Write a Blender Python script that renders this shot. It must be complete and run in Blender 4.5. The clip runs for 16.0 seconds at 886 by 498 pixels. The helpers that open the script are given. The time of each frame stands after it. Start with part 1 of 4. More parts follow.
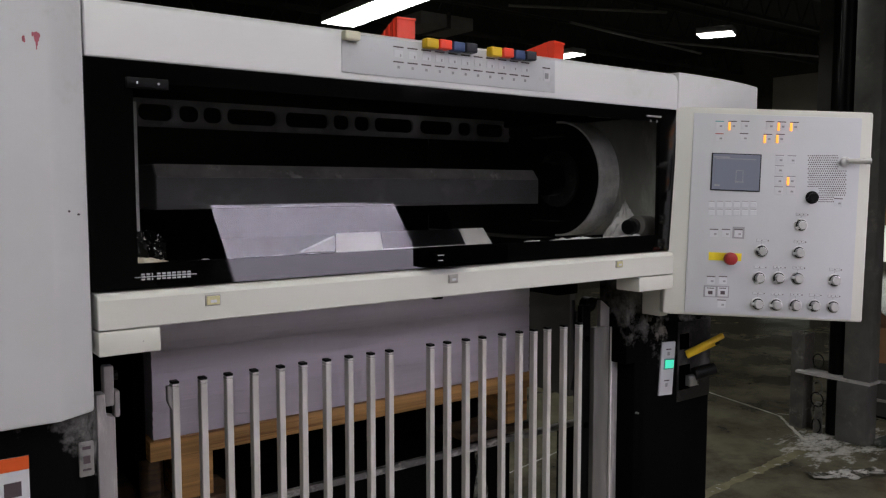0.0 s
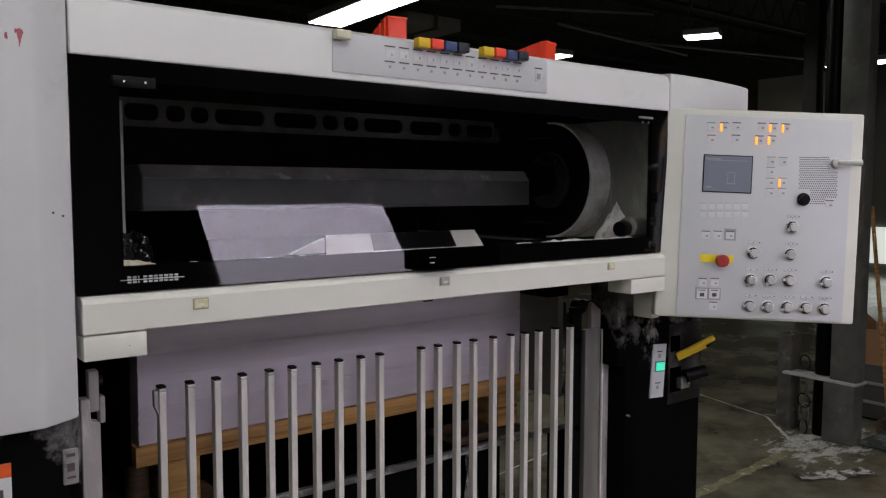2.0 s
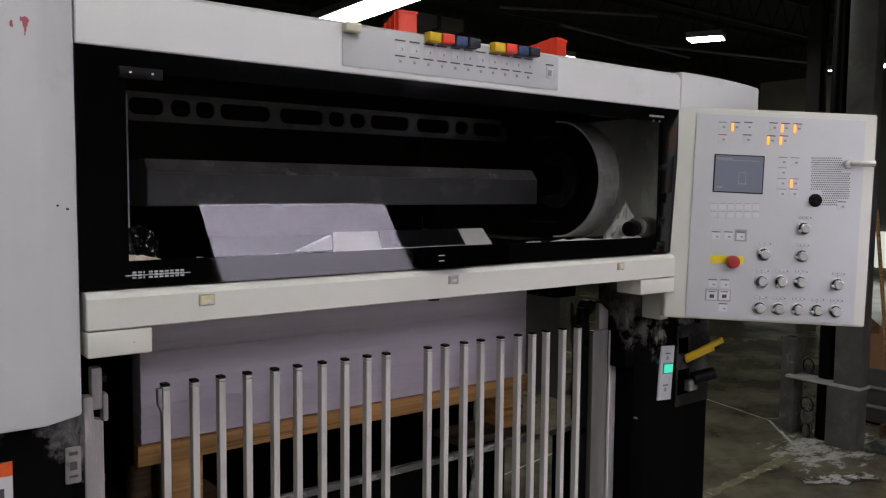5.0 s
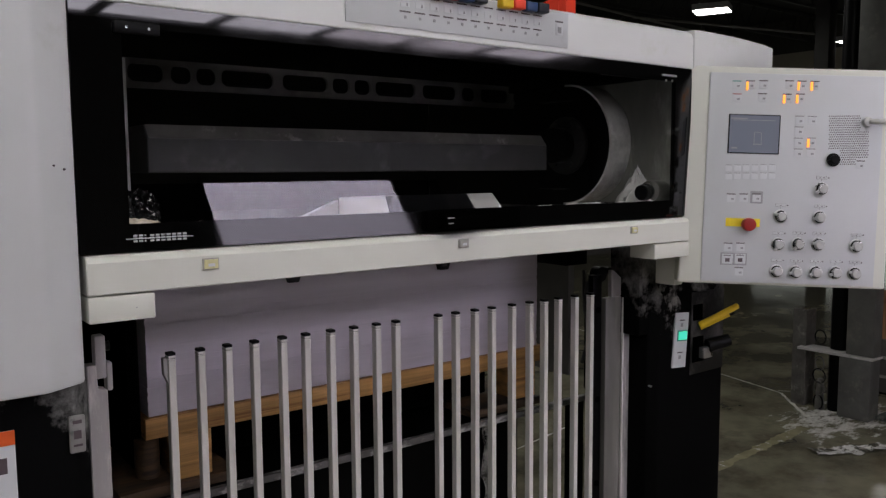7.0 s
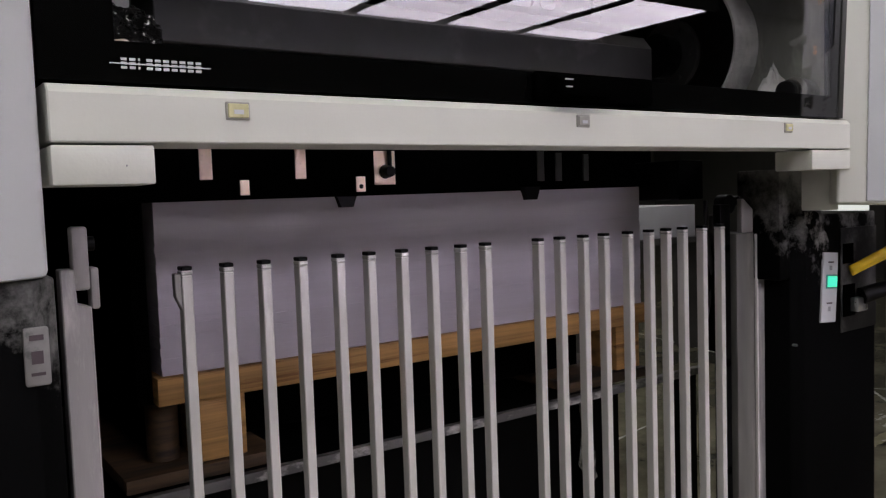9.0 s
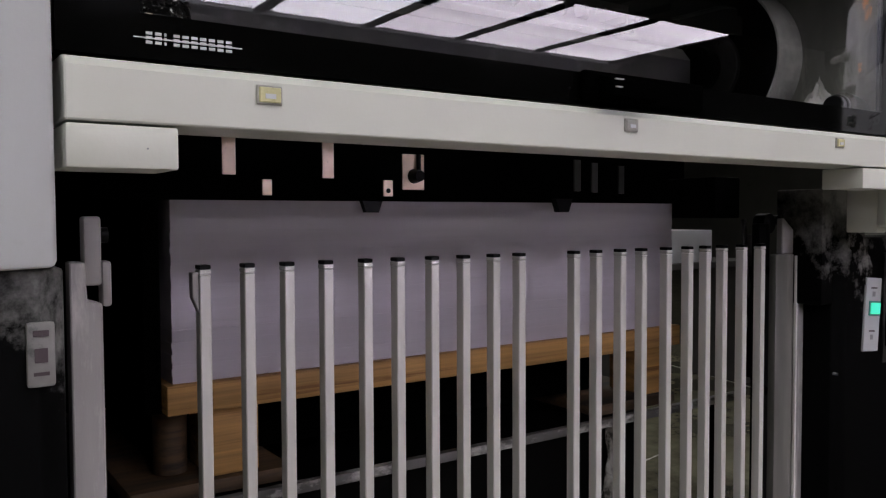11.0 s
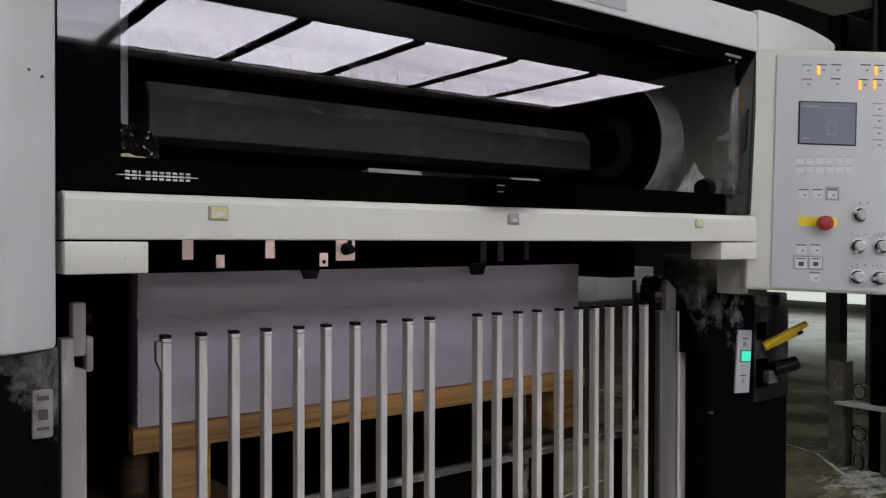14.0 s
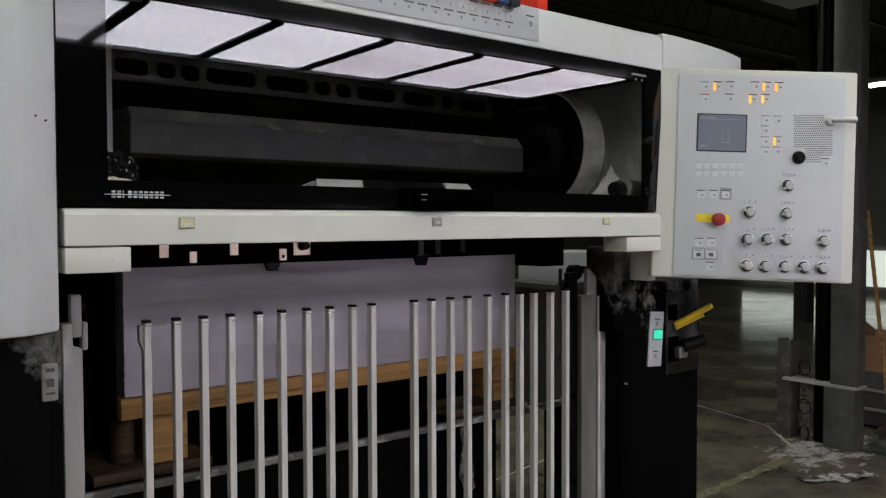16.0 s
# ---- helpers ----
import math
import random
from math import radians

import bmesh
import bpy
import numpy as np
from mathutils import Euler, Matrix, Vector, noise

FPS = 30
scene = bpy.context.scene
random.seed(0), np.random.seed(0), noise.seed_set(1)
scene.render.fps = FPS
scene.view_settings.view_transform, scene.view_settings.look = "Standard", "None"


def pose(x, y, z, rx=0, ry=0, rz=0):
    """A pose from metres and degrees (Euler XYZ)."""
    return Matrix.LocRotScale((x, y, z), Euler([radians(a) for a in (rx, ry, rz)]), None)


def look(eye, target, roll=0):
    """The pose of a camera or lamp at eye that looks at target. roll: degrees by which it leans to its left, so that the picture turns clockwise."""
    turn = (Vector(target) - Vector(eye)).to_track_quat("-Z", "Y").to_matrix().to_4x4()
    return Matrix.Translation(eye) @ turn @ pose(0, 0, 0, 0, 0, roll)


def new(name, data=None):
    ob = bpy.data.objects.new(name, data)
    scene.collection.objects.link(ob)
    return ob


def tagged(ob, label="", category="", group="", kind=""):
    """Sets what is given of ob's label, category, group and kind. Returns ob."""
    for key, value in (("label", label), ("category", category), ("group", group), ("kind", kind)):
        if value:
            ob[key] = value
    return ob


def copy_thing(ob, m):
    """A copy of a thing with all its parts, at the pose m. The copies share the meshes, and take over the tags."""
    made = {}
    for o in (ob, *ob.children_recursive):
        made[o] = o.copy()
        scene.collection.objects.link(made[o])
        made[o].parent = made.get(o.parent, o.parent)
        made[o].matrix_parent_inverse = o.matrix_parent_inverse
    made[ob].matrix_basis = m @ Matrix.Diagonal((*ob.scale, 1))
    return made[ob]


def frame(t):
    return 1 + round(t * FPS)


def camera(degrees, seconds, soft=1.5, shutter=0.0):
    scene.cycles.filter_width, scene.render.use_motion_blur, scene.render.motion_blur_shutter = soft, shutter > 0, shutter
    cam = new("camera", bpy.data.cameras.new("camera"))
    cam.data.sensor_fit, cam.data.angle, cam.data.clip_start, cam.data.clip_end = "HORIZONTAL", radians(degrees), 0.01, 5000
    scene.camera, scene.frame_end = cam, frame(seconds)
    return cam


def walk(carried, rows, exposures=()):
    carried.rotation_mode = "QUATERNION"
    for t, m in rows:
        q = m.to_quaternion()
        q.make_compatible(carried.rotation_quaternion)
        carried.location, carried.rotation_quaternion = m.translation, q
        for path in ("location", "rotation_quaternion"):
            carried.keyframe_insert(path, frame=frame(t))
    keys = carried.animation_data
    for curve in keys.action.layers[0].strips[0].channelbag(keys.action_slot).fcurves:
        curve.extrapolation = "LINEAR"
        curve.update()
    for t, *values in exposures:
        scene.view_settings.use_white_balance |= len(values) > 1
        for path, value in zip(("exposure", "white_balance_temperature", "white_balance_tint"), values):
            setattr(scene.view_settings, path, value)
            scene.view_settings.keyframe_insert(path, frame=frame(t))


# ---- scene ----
cam = camera(58.0, 16.0, soft=1.25, shutter=0.3)
PATH = [
    (0, (0.026, 0.179, 1.581), (1.215, 1.78, 1.427), -0.0),
    (0.5, (0.019, 0.179, 1.581), (1.213, 1.774, 1.416), 0.6),
    (1, (0.019, 0.174, 1.575), (1.219, 1.764, 1.4), 0.4),
    (1.5, (0.022, 0.185, 1.574), (1.22, 1.778, 1.402), -0.0),
    (2, (0.03, 0.201, 1.582), (1.246, 1.782, 1.43), 0.1),
    (2.5, (0.032, 0.207, 1.583), (1.239, 1.795, 1.439), -0.2),
    (3, (0.03, 0.216, 1.576), (1.242, 1.799, 1.423), 0.0),
    (3.5, (0.026, 0.228, 1.58), (1.239, 1.81, 1.422), 0.1),
    (4, (0.028, 0.231, 1.577), (1.247, 1.81, 1.426), 0.5),
    (6.5, (0.034, 0.233, 1.568), (1.248, 1.815, 1.42), 0.5),
    (7, (0.048, 0.266, 1.535), (1.25, 1.852, 1.341), -0.4),
    (7.5, (0.081, 0.355, 1.469), (1.277, 1.952, 1.329), -2.0),
    (8, (0.138, 0.49, 1.396), (1.319, 2.093, 1.209), -1.6),
    (8.5, (0.175, 0.586, 1.344), (1.345, 2.2, 1.19), -1.3),
    (9, (0.193, 0.651, 1.301), (1.335, 2.288, 1.167), -2.0),
    (11.5, (0.204, 0.729, 1.28), (1.345, 2.37, 1.212), 0.3),
    (12, (0.202, 0.714, 1.293), (1.363, 2.342, 1.247), 0.5),
    (12.5, (0.179, 0.669, 1.321), (1.343, 2.295, 1.303), 0.4),
    (13, (0.154, 0.605, 1.335), (1.327, 2.224, 1.325), 0.6),
    (13.5, (0.138, 0.551, 1.343), (1.322, 2.162, 1.333), 0.4),
    (14, (0.123, 0.478, 1.36), (1.322, 2.078, 1.342), 0.1),
    (14.5, (0.106, 0.395, 1.376), (1.314, 1.989, 1.347), -0.0),
    (15, (0.09, 0.319, 1.385), (1.299, 1.912, 1.341), -0.2),
    (15.5, (0.069, 0.251, 1.391), (1.281, 1.842, 1.335), -0.1),
    (16, (0.046, 0.207, 1.393), (1.271, 1.787, 1.33), -0.2),
]
walk(cam, [(t, look(eye, target, roll)) for t, eye, target, roll in PATH], [(0.0, -0.53, 6500, 10), (6.5, -0.53, 6500, 10), (7.5, -0.66, 6500, 11), (8.5, -0.40, 6500, 12), (9.0, -0.36, 6500, 12), (11.5, -0.48, 6420, 10), (12.5, -0.47, 6400, 8), (14.0, -0.44, 6400, 7), (16.0, -0.44, 6450, 4)])

# ---- world and light ----
world = bpy.data.worlds.new("world")
scene.world = world
world.use_nodes = True
world.node_tree.nodes["Background"].inputs[0].default_value = (0.8, 0.9, 1.0, 1)
world.node_tree.nodes["Background"].inputs[1].default_value = 0.004
HOOD_GLOW, TUBE_GLOW = 11.0, 11.6


# extra downward lamp added below the hood diffusers to brighten the press sheet
boost = new("sheet_boost", bpy.data.lights.new("sheet_boost", "AREA"))
boost.data.shape, boost.data.size, boost.data.size_y = "RECTANGLE", 4.6, 0.95
boost.data.energy, boost.data.spread, boost.data.color = 80.0, radians(85), (0.93, 0.90, 1.0)
boost.matrix_basis = Matrix.Translation((2.2, -1.45, 2.388))


# ---- materials ----
def surface(name, base, rough=0.5, metal=0.0, vary=0.08, scale=3.0, stain=None, stain_scale=6.0, stain_at=0.58,
            stain_soft=0.12, bump=0.05, fine=180.0, stretch=(1, 1, 1), spec=0.5, rand=0.0, dust=None):
    m = bpy.data.materials.new(name)
    m.use_nodes = True
    nt = m.node_tree
    n, l = nt.nodes, nt.links
    b = n["Principled BSDF"]
    b.inputs["Metallic"].default_value = metal
    b.inputs["Specular IOR Level"].default_value = spec
    tc = n.new("ShaderNodeTexCoord")
    mp = n.new("ShaderNodeMapping")
    mp.inputs["Scale"].default_value = stretch
    l.new(tc.outputs["Object"], mp.inputs["Vector"])

    def noise_node(sc, detail=4.0, rough_=0.6):
        t = n.new("ShaderNodeTexNoise")
        t.inputs["Scale"].default_value = sc
        t.inputs["Detail"].default_value = detail
        t.inputs["Roughness"].default_value = rough_
        l.new(mp.outputs[0], t.inputs["Vector"])
        return t.outputs["Fac"]

    def remap(src, a, c, lo, hi):
        r = n.new("ShaderNodeMapRange")
        r.inputs[1].default_value, r.inputs[2].default_value = a, c
        r.inputs[3].default_value, r.inputs[4].default_value = lo, hi
        l.new(src, r.inputs[0])
        return r.outputs[0]

    coarse, grain = noise_node(scale), noise_node(fine, 2.0)
    col = n.new("ShaderNodeMix")
    col.data_type = "RGBA"
    col.inputs["A"].default_value = (*[c * (1 - vary) for c in base], 1)
    col.inputs["B"].default_value = (*[min(1, c * (1 + vary)) for c in base], 1)
    l.new(remap(coarse, 0.3, 0.7, 0, 1), col.inputs["Factor"])
    out = col.outputs["Result"]
    if rand:
        info = n.new("ShaderNodeObjectInfo")
        hsv = n.new("ShaderNodeHueSaturation")
        l.new(remap(info.outputs["Random"], 0, 1, 1 - rand, 1 + rand), hsv.inputs["Value"])
        l.new(out, hsv.inputs["Color"])
        out = hsv.outputs["Color"]
    if stain:
        st = n.new("ShaderNodeMix")
        st.data_type = "RGBA"
        st.inputs["B"].default_value = (*stain, 1)
        l.new(out, st.inputs["A"])
        mask = noise_node(stain_scale, 8.0, 0.7)
        if dust:
            sep, add = n.new("ShaderNodeSeparateXYZ"), n.new("ShaderNodeMath")
            l.new(tc.outputs["Object"], sep.inputs[0])
            l.new(remap(sep.outputs["Z"], dust[0], dust[1], -0.2, 0.12), add.inputs[0])
            l.new(mask, add.inputs[1])
            mask = add.outputs[0]
        l.new(remap(mask, stain_at, stain_at + stain_soft, 0, 1), st.inputs["Factor"])
        out = st.outputs["Result"]
    l.new(out, b.inputs["Base Color"])
    l.new(remap(coarse, 0.3, 0.7, max(0.0, rough - 0.06), min(1, rough + 0.06)), b.inputs["Roughness"])
    if bump:
        bp = n.new("ShaderNodeBump")
        bp.inputs["Strength"].default_value = bump
        bp.inputs["Distance"].default_value = 0.002
        l.new(grain, bp.inputs["Height"])
        l.new(bp.outputs[0], b.inputs["Normal"])
    return m


def glow(name, colour, strength, streak=0.0):
    m = bpy.data.materials.new(name)
    m.use_nodes = True
    n, l = m.node_tree.nodes, m.node_tree.links
    b = n["Principled BSDF"]
    b.inputs["Base Color"].default_value = (*[c * 0.6 for c in colour], 1)
    b.inputs["Emission Color"].default_value = (*colour, 1)
    b.inputs["Emission Strength"].default_value = strength
    if streak:
        tc, mp, t = n.new("ShaderNodeTexCoord"), n.new("ShaderNodeMapping"), n.new("ShaderNodeTexNoise")
        mp.inputs["Scale"].default_value = (0.5, 3.0, 1)
        mp.inputs["Rotation"].default_value = (0, 0, 0.35)
        t.inputs["Scale"].default_value, t.inputs["Detail"].default_value = 1.6, 2
        r = n.new("ShaderNodeMapRange")
        r.inputs[1].default_value, r.inputs[2].default_value = 0.3, 0.7
        r.inputs[3].default_value, r.inputs[4].default_value = strength * (1 - streak), strength * (1 + streak)
        l.new(tc.outputs["Object"], mp.inputs[0])
        l.new(mp.outputs[0], t.inputs["Vector"])
        l.new(t.outputs["Fac"], r.inputs[0])
        l.new(r.outputs[0], b.inputs["Emission Strength"])
    return m


def clear_glass():
    m = bpy.data.materials.new("window_glass")
    m.use_nodes = True
    b = m.node_tree.nodes["Principled BSDF"]
    b.inputs["Base Color"].default_value = (1, 1, 1, 1)
    b.inputs["Transmission Weight"].default_value = 1.0
    b.inputs["Roughness"].default_value = 0.0
    b.inputs["IOR"].default_value = 1.5
    return m


WHITE = surface("cool_white_paint", (0.60, 0.605, 0.625), 0.42, vary=0.06, scale=3.5, stain=(0.47, 0.48, 0.46), stain_scale=5, stain_at=0.6, stain_soft=0.18, bump=0.06)
FASCIA = surface("fascia_white_paint", (0.72, 0.72, 0.735), 0.4, vary=0.04, scale=2.5, stain=(0.56, 0.57, 0.50), stain_scale=2.8, stain_at=0.6, stain_soft=0.2, bump=0.05)
CREAM = surface("warm_white_paint", (0.66, 0.66, 0.61), 0.4, vary=0.04, scale=4, stain=(0.52, 0.53, 0.44), stain_scale=5, stain_at=0.62, bump=0.05)
PLATE = surface("grey_membrane", (0.57, 0.58, 0.61), 0.5, vary=0.03, scale=5, stain=(0.48, 0.48, 0.5), stain_scale=9, stain_at=0.64, bump=0.03)
BLACK = surface("dusty_black_paint", (0.002, 0.002, 0.0022), 0.45, vary=0.3, stain=(0.045, 0.043, 0.042), stain_scale=4, stain_at=0.62, stain_soft=0.25, bump=0.08, spec=0.07)
DUSTED = surface("powder_dusted_black", (0.002, 0.002, 0.0022), 0.6, vary=0.3, stain=(0.27, 0.265, 0.26), stain_scale=8, stain_at=0.54, stain_soft=0.22, bump=0.1, spec=0.03, dust=(1.02, 1.24))
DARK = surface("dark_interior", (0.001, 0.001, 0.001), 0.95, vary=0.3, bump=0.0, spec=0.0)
RUBBER = surface("black_plastic", (0.0025, 0.0025, 0.003), 0.4, vary=0.2, bump=0.03, spec=0.12)
GLOSS = surface("black_glass_border", (0.002, 0.002, 0.002), 0.03, vary=0.1, bump=0.0)
GLASS = clear_glass()
ALU = surface("brushed_aluminium", (0.70, 0.68, 0.66), 0.34, 0.25, vary=0.12, scale=8, stretch=(1, 1, 0.15), stain=(0.36, 0.34, 0.33), stain_scale=14, stain_at=0.62, bump=0.08, fine=260)
ALU_DULL = surface("dull_aluminium", (0.34, 0.32, 0.32), 0.55, 0.2, vary=0.2, scale=9, stretch=(1, 1, 0.2), stain=(0.62, 0.58, 0.57), stain_scale=10, stain_at=0.55, bump=0.12)
RIM = surface("polished_bar_rim", (0.88, 0.87, 0.85), 0.25, 0.2, vary=0.05, scale=40, bump=0.02)
STEEL = surface("bare_steel", (0.5, 0.5, 0.5), 0.3, 0.9, vary=0.1, scale=20, bump=0.04)
CHROME = surface("satin_chrome", (0.50, 0.50, 0.49), 0.3, 0.6, vary=0.1, scale=30, bump=0.02)
CHROME_FACE = surface("brushed_knob_face", (0.46, 0.46, 0.46), 0.4, 0.1, vary=0.1, scale=60, bump=0.03)
DUCT = surface("dusty_duct_metal", (0.027, 0.0265, 0.027), 0.55, 0.0, vary=0.5, scale=8, stain=(0.085, 0.082, 0.082), stain_scale=6, stain_at=0.55, stain_soft=0.16, bump=0.1)
RAILGREY = surface("slotted_rail_metal", (0.095, 0.088, 0.088), 0.5, 0.0, vary=0.4, scale=9, stain=(0.05, 0.046, 0.046), stain_scale=14, stain_at=0.55, bump=0.08)
RINGGREY = surface("powdered_ring", (0.50, 0.49, 0.48), 0.75, vary=0.12, scale=9, stain=(0.34, 0.33, 0.32), stain_scale=12, bump=0.12)
SIDEGREY = surface("powdered_side_plate", (0.25, 0.25, 0.232), 0.85, vary=0.3, scale=7, stretch=(1, 1, 0.35), stain=(0.52, 0.52, 0.48), stain_scale=9, stain_at=0.53, stain_soft=0.2, bump=0.12)
RINGDUST = surface("dusty_guide_ring", (0.34, 0.33, 0.33), 0.75, vary=0.3, scale=9, stain=(0.72, 0.71, 0.69), stain_scale=7, stain_at=0.36, stain_soft=0.25, bump=0.12)
CHANNEL = surface("grimy_channel_steel", (0.13, 0.125, 0.115), 0.5, 0.3, vary=0.35, scale=14, stain=(0.42, 0.41, 0.38), stain_scale=13, stain_at=0.56, stain_soft=0.15, bump=0.2)
CHANNELDARK = surface("dust_smeared_black", (0.008, 0.008, 0.008), 0.5, vary=0.4, scale=12, stain=(0.13, 0.125, 0.12), stain_scale=9, stain_at=0.48, stain_soft=0.3, bump=0.15, spec=0.2)
POWDER = surface("white_powder", (0.62, 0.60, 0.58), 0.9, vary=0.15, scale=25, bump=0.5, fine=400)
# the tape's white blotches are glints painted into its colour
TAPE = surface("glinting_floor_tape", (0.33, 0.31, 0.19), 0.12, vary=0.3, scale=6, stain=(0.75, 0.74, 0.68), stain_scale=14, stain_at=0.57, stain_soft=0.05, bump=0.5, fine=40)
JOINT = surface("powdery_joint_filler", (0.60, 0.59, 0.53), 0.32, vary=0.4, scale=9, stain=(0.20, 0.19, 0.14), stain_scale=11, stain_at=0.55, bump=0.2)
PAPER = surface("paper_edges", (0.60, 0.55, 0.63), 0.8, vary=0.07, scale=2.5, stretch=(0.5, 1, 14), stain=(0.54, 0.50, 0.57), stain_scale=6, stain_at=0.6, bump=0.12, fine=90)
SHEET = surface("printed_sheet", (0.87, 0.83, 0.93), 0.42, vary=0.04, scale=3, bump=0.02, spec=0.8)
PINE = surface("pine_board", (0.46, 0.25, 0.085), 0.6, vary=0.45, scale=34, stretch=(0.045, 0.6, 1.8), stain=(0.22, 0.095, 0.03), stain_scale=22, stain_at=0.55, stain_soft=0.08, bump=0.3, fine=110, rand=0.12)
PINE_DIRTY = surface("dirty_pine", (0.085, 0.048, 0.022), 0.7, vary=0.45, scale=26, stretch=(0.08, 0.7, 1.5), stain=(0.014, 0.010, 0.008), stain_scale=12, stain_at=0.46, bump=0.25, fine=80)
SCUFFED = surface("scuffed_dark_rail", (0.13, 0.125, 0.125), 0.5, 0.2, vary=0.4, scale=14, stretch=(0.5, 1, 1), stain=(0.52, 0.50, 0.49), stain_scale=16, stain_at=0.50, stain_soft=0.1, bump=0.2)
COPPER = surface("copper_tab", (0.93, 0.72, 0.58), 0.38, 0.9, vary=0.06, scale=40, stain=(0.5, 0.34, 0.27), stain_scale=60, stain_at=0.64, bump=0.08)
RED_PLASTIC = surface("red_plastic", (0.85, 0.065, 0.03), 0.4, vary=0.12, scale=10, bump=0.04)
YELLOW_PLASTIC = surface("yellow_plastic", (0.72, 0.47, 0.015), 0.45, vary=0.12, scale=12, bump=0.04)
BLUE_PLASTIC = surface("blue_plastic", (0.03, 0.06, 0.16), 0.4, vary=0.1, bump=0.03)
NAVY_PLASTIC = surface("black_blue_plastic", (0.012, 0.014, 0.025), 0.4, vary=0.1, bump=0.03)
IVORY = surface("ivory_plastic", (0.66, 0.64, 0.50), 0.45, vary=0.05, bump=0.03)
ESTOP_YELLOW = surface("estop_yellow", (0.85, 0.66, 0.02), 0.5, vary=0.1, scale=30, bump=0.03)
ESTOP_RED = surface("estop_red", (0.34, 0.018, 0.016), 0.4, vary=0.1, scale=30, bump=0.03)
INK = surface("panel_print_dark", (0.07, 0.05, 0.06), 0.6, vary=0.1, bump=0.0)
INK_GREY = surface("panel_print_grey", (0.30, 0.30, 0.32), 0.6, vary=0.1, bump=0.0)
INK_RED = surface("panel_print_red", (0.42, 0.10, 0.10), 0.6, vary=0.1, bump=0.0)
INK_TEAL = surface("panel_print_teal", (0.10, 0.36, 0.33), 0.6, vary=0.1, bump=0.0)
KEY_WHITE = surface("button_white", (0.615, 0.625, 0.66), 0.45, vary=0.04, bump=0.02)
SILVER = surface("silver_print", (0.48, 0.48, 0.49), 0.4, 0.2, vary=0.05, bump=0.0)
LENS = surface("lamp_lens_yellowed", (0.62, 0.58, 0.32), 0.3, vary=0.2, scale=60, bump=0.05)
LENS_GREY = surface("lamp_lens_grey", (0.38, 0.37, 0.34), 0.35, vary=0.2, scale=60, bump=0.05)
ORANGE_PRINT = surface("orange_print", (0.72, 0.10, 0.012), 0.5, vary=0.05, bump=0.0)
STAIN_RED = surface("red_ink_smear", (0.42, 0.10, 0.14), 0.5, vary=0.2, bump=0.0)
TANPOWDER = surface("tan_caked_powder", (0.46, 0.40, 0.30), 0.9, vary=0.3, scale=40, stain=(0.62, 0.60, 0.56), stain_scale=35, stain_at=0.52, bump=0.5, fine=300)
WISP = surface("caked_powder_smear", (0.003, 0.003, 0.003), 0.9, vary=0.3, scale=20, spec=0.03, stain=(0.30, 0.29, 0.28), stain_scale=24, stain_at=0.48, stain_soft=0.22, bump=0.4)
MAT = surface("dusty_green_mat", (0.055, 0.075, 0.06), 0.85, vary=0.3, scale=8, stain=(0.30, 0.30, 0.27), stain_scale=7, stain_at=0.5, bump=0.4, fine=60)
CARD = surface("cardboard", (0.33, 0.18, 0.09), 0.8, vary=0.12, scale=8, bump=0.1)
COLUMN = surface("grey_steel_column", (0.12, 0.12, 0.113), 0.42, 0.1, vary=0.3, scale=5, stain=(0.24, 0.23, 0.20), stain_scale=7, stain_at=0.54, stain_soft=0.2, bump=0.06)
CEILING = surface("dark_roof_deck", (0.05, 0.048, 0.047), 0.8, vary=0.3, scale=1.2, bump=0.1)
JOIST = surface("dark_roof_steel", (0.085, 0.082, 0.079), 0.6, 0.2, vary=0.3, scale=2, bump=0.05)
PIPE = surface("grey_conduit", (0.34, 0.33, 0.31), 0.5, 0.3, vary=0.2, scale=3, bump=0.05)
WALL = surface("hall_wall_paint", (0.16, 0.155, 0.14), 0.8, vary=0.2, scale=0.8, stain=(0.10, 0.10, 0.09), stain_scale=1.2, bump=0.1)
BEIGE = surface("beige_wall_panel", (0.80, 0.75, 0.65), 0.8, vary=0.08, scale=1.5, bump=0.05)
HEATER = surface("pale_grey_sheet_metal", (0.50, 0.50, 0.50), 0.45, 0.1, vary=0.1, scale=4, bump=0.04)
HOODGREY = surface("grey_hood_metal", (0.16, 0.16, 0.165), 0.5, 0.2, vary=0.15, scale=3, bump=0.05)
# pale speckles in the film colour stand in for its small highlights
FILM = surface("glint_speckled_film", (0.003, 0.003, 0.003), 0.12, 0.0, vary=0.4, scale=30, bump=0.15, fine=200, stain=(0.75, 0.72, 0.68), stain_scale=170, stain_at=0.61, stain_soft=0.03, spec=0.10)
# white patches paint the shine of the clear wrap on the floor
WRAPFLOOR = surface("glint_painted_wrap", (0.12, 0.115, 0.09), 0.08, vary=0.5, scale=25, stain=(0.72, 0.71, 0.67), stain_scale=13, stain_at=0.47, stain_soft=0.06, bump=0.2, spec=0.8)
WRAP = surface("crinkled_clear_wrap", (0.30, 0.29, 0.27), 0.18, vary=0.5, scale=25, stain=(0.04, 0.04, 0.035), stain_scale=16, stain_at=0.46, bump=0.2)
POST = surface("grimy_post_steel", (0.15, 0.145, 0.135), 0.45, 0.2, vary=0.4, scale=10, stretch=(1, 1, 0.12), stain=(0.36, 0.345, 0.33), stain_scale=12, stain_at=0.54, stain_soft=0.2, bump=0.15)
WORN = surface("worn_grey_plate", (0.22, 0.21, 0.21), 0.6, vary=0.2, scale=30, stain=(0.10, 0.10, 0.10), stain_scale=40, bump=0.1)
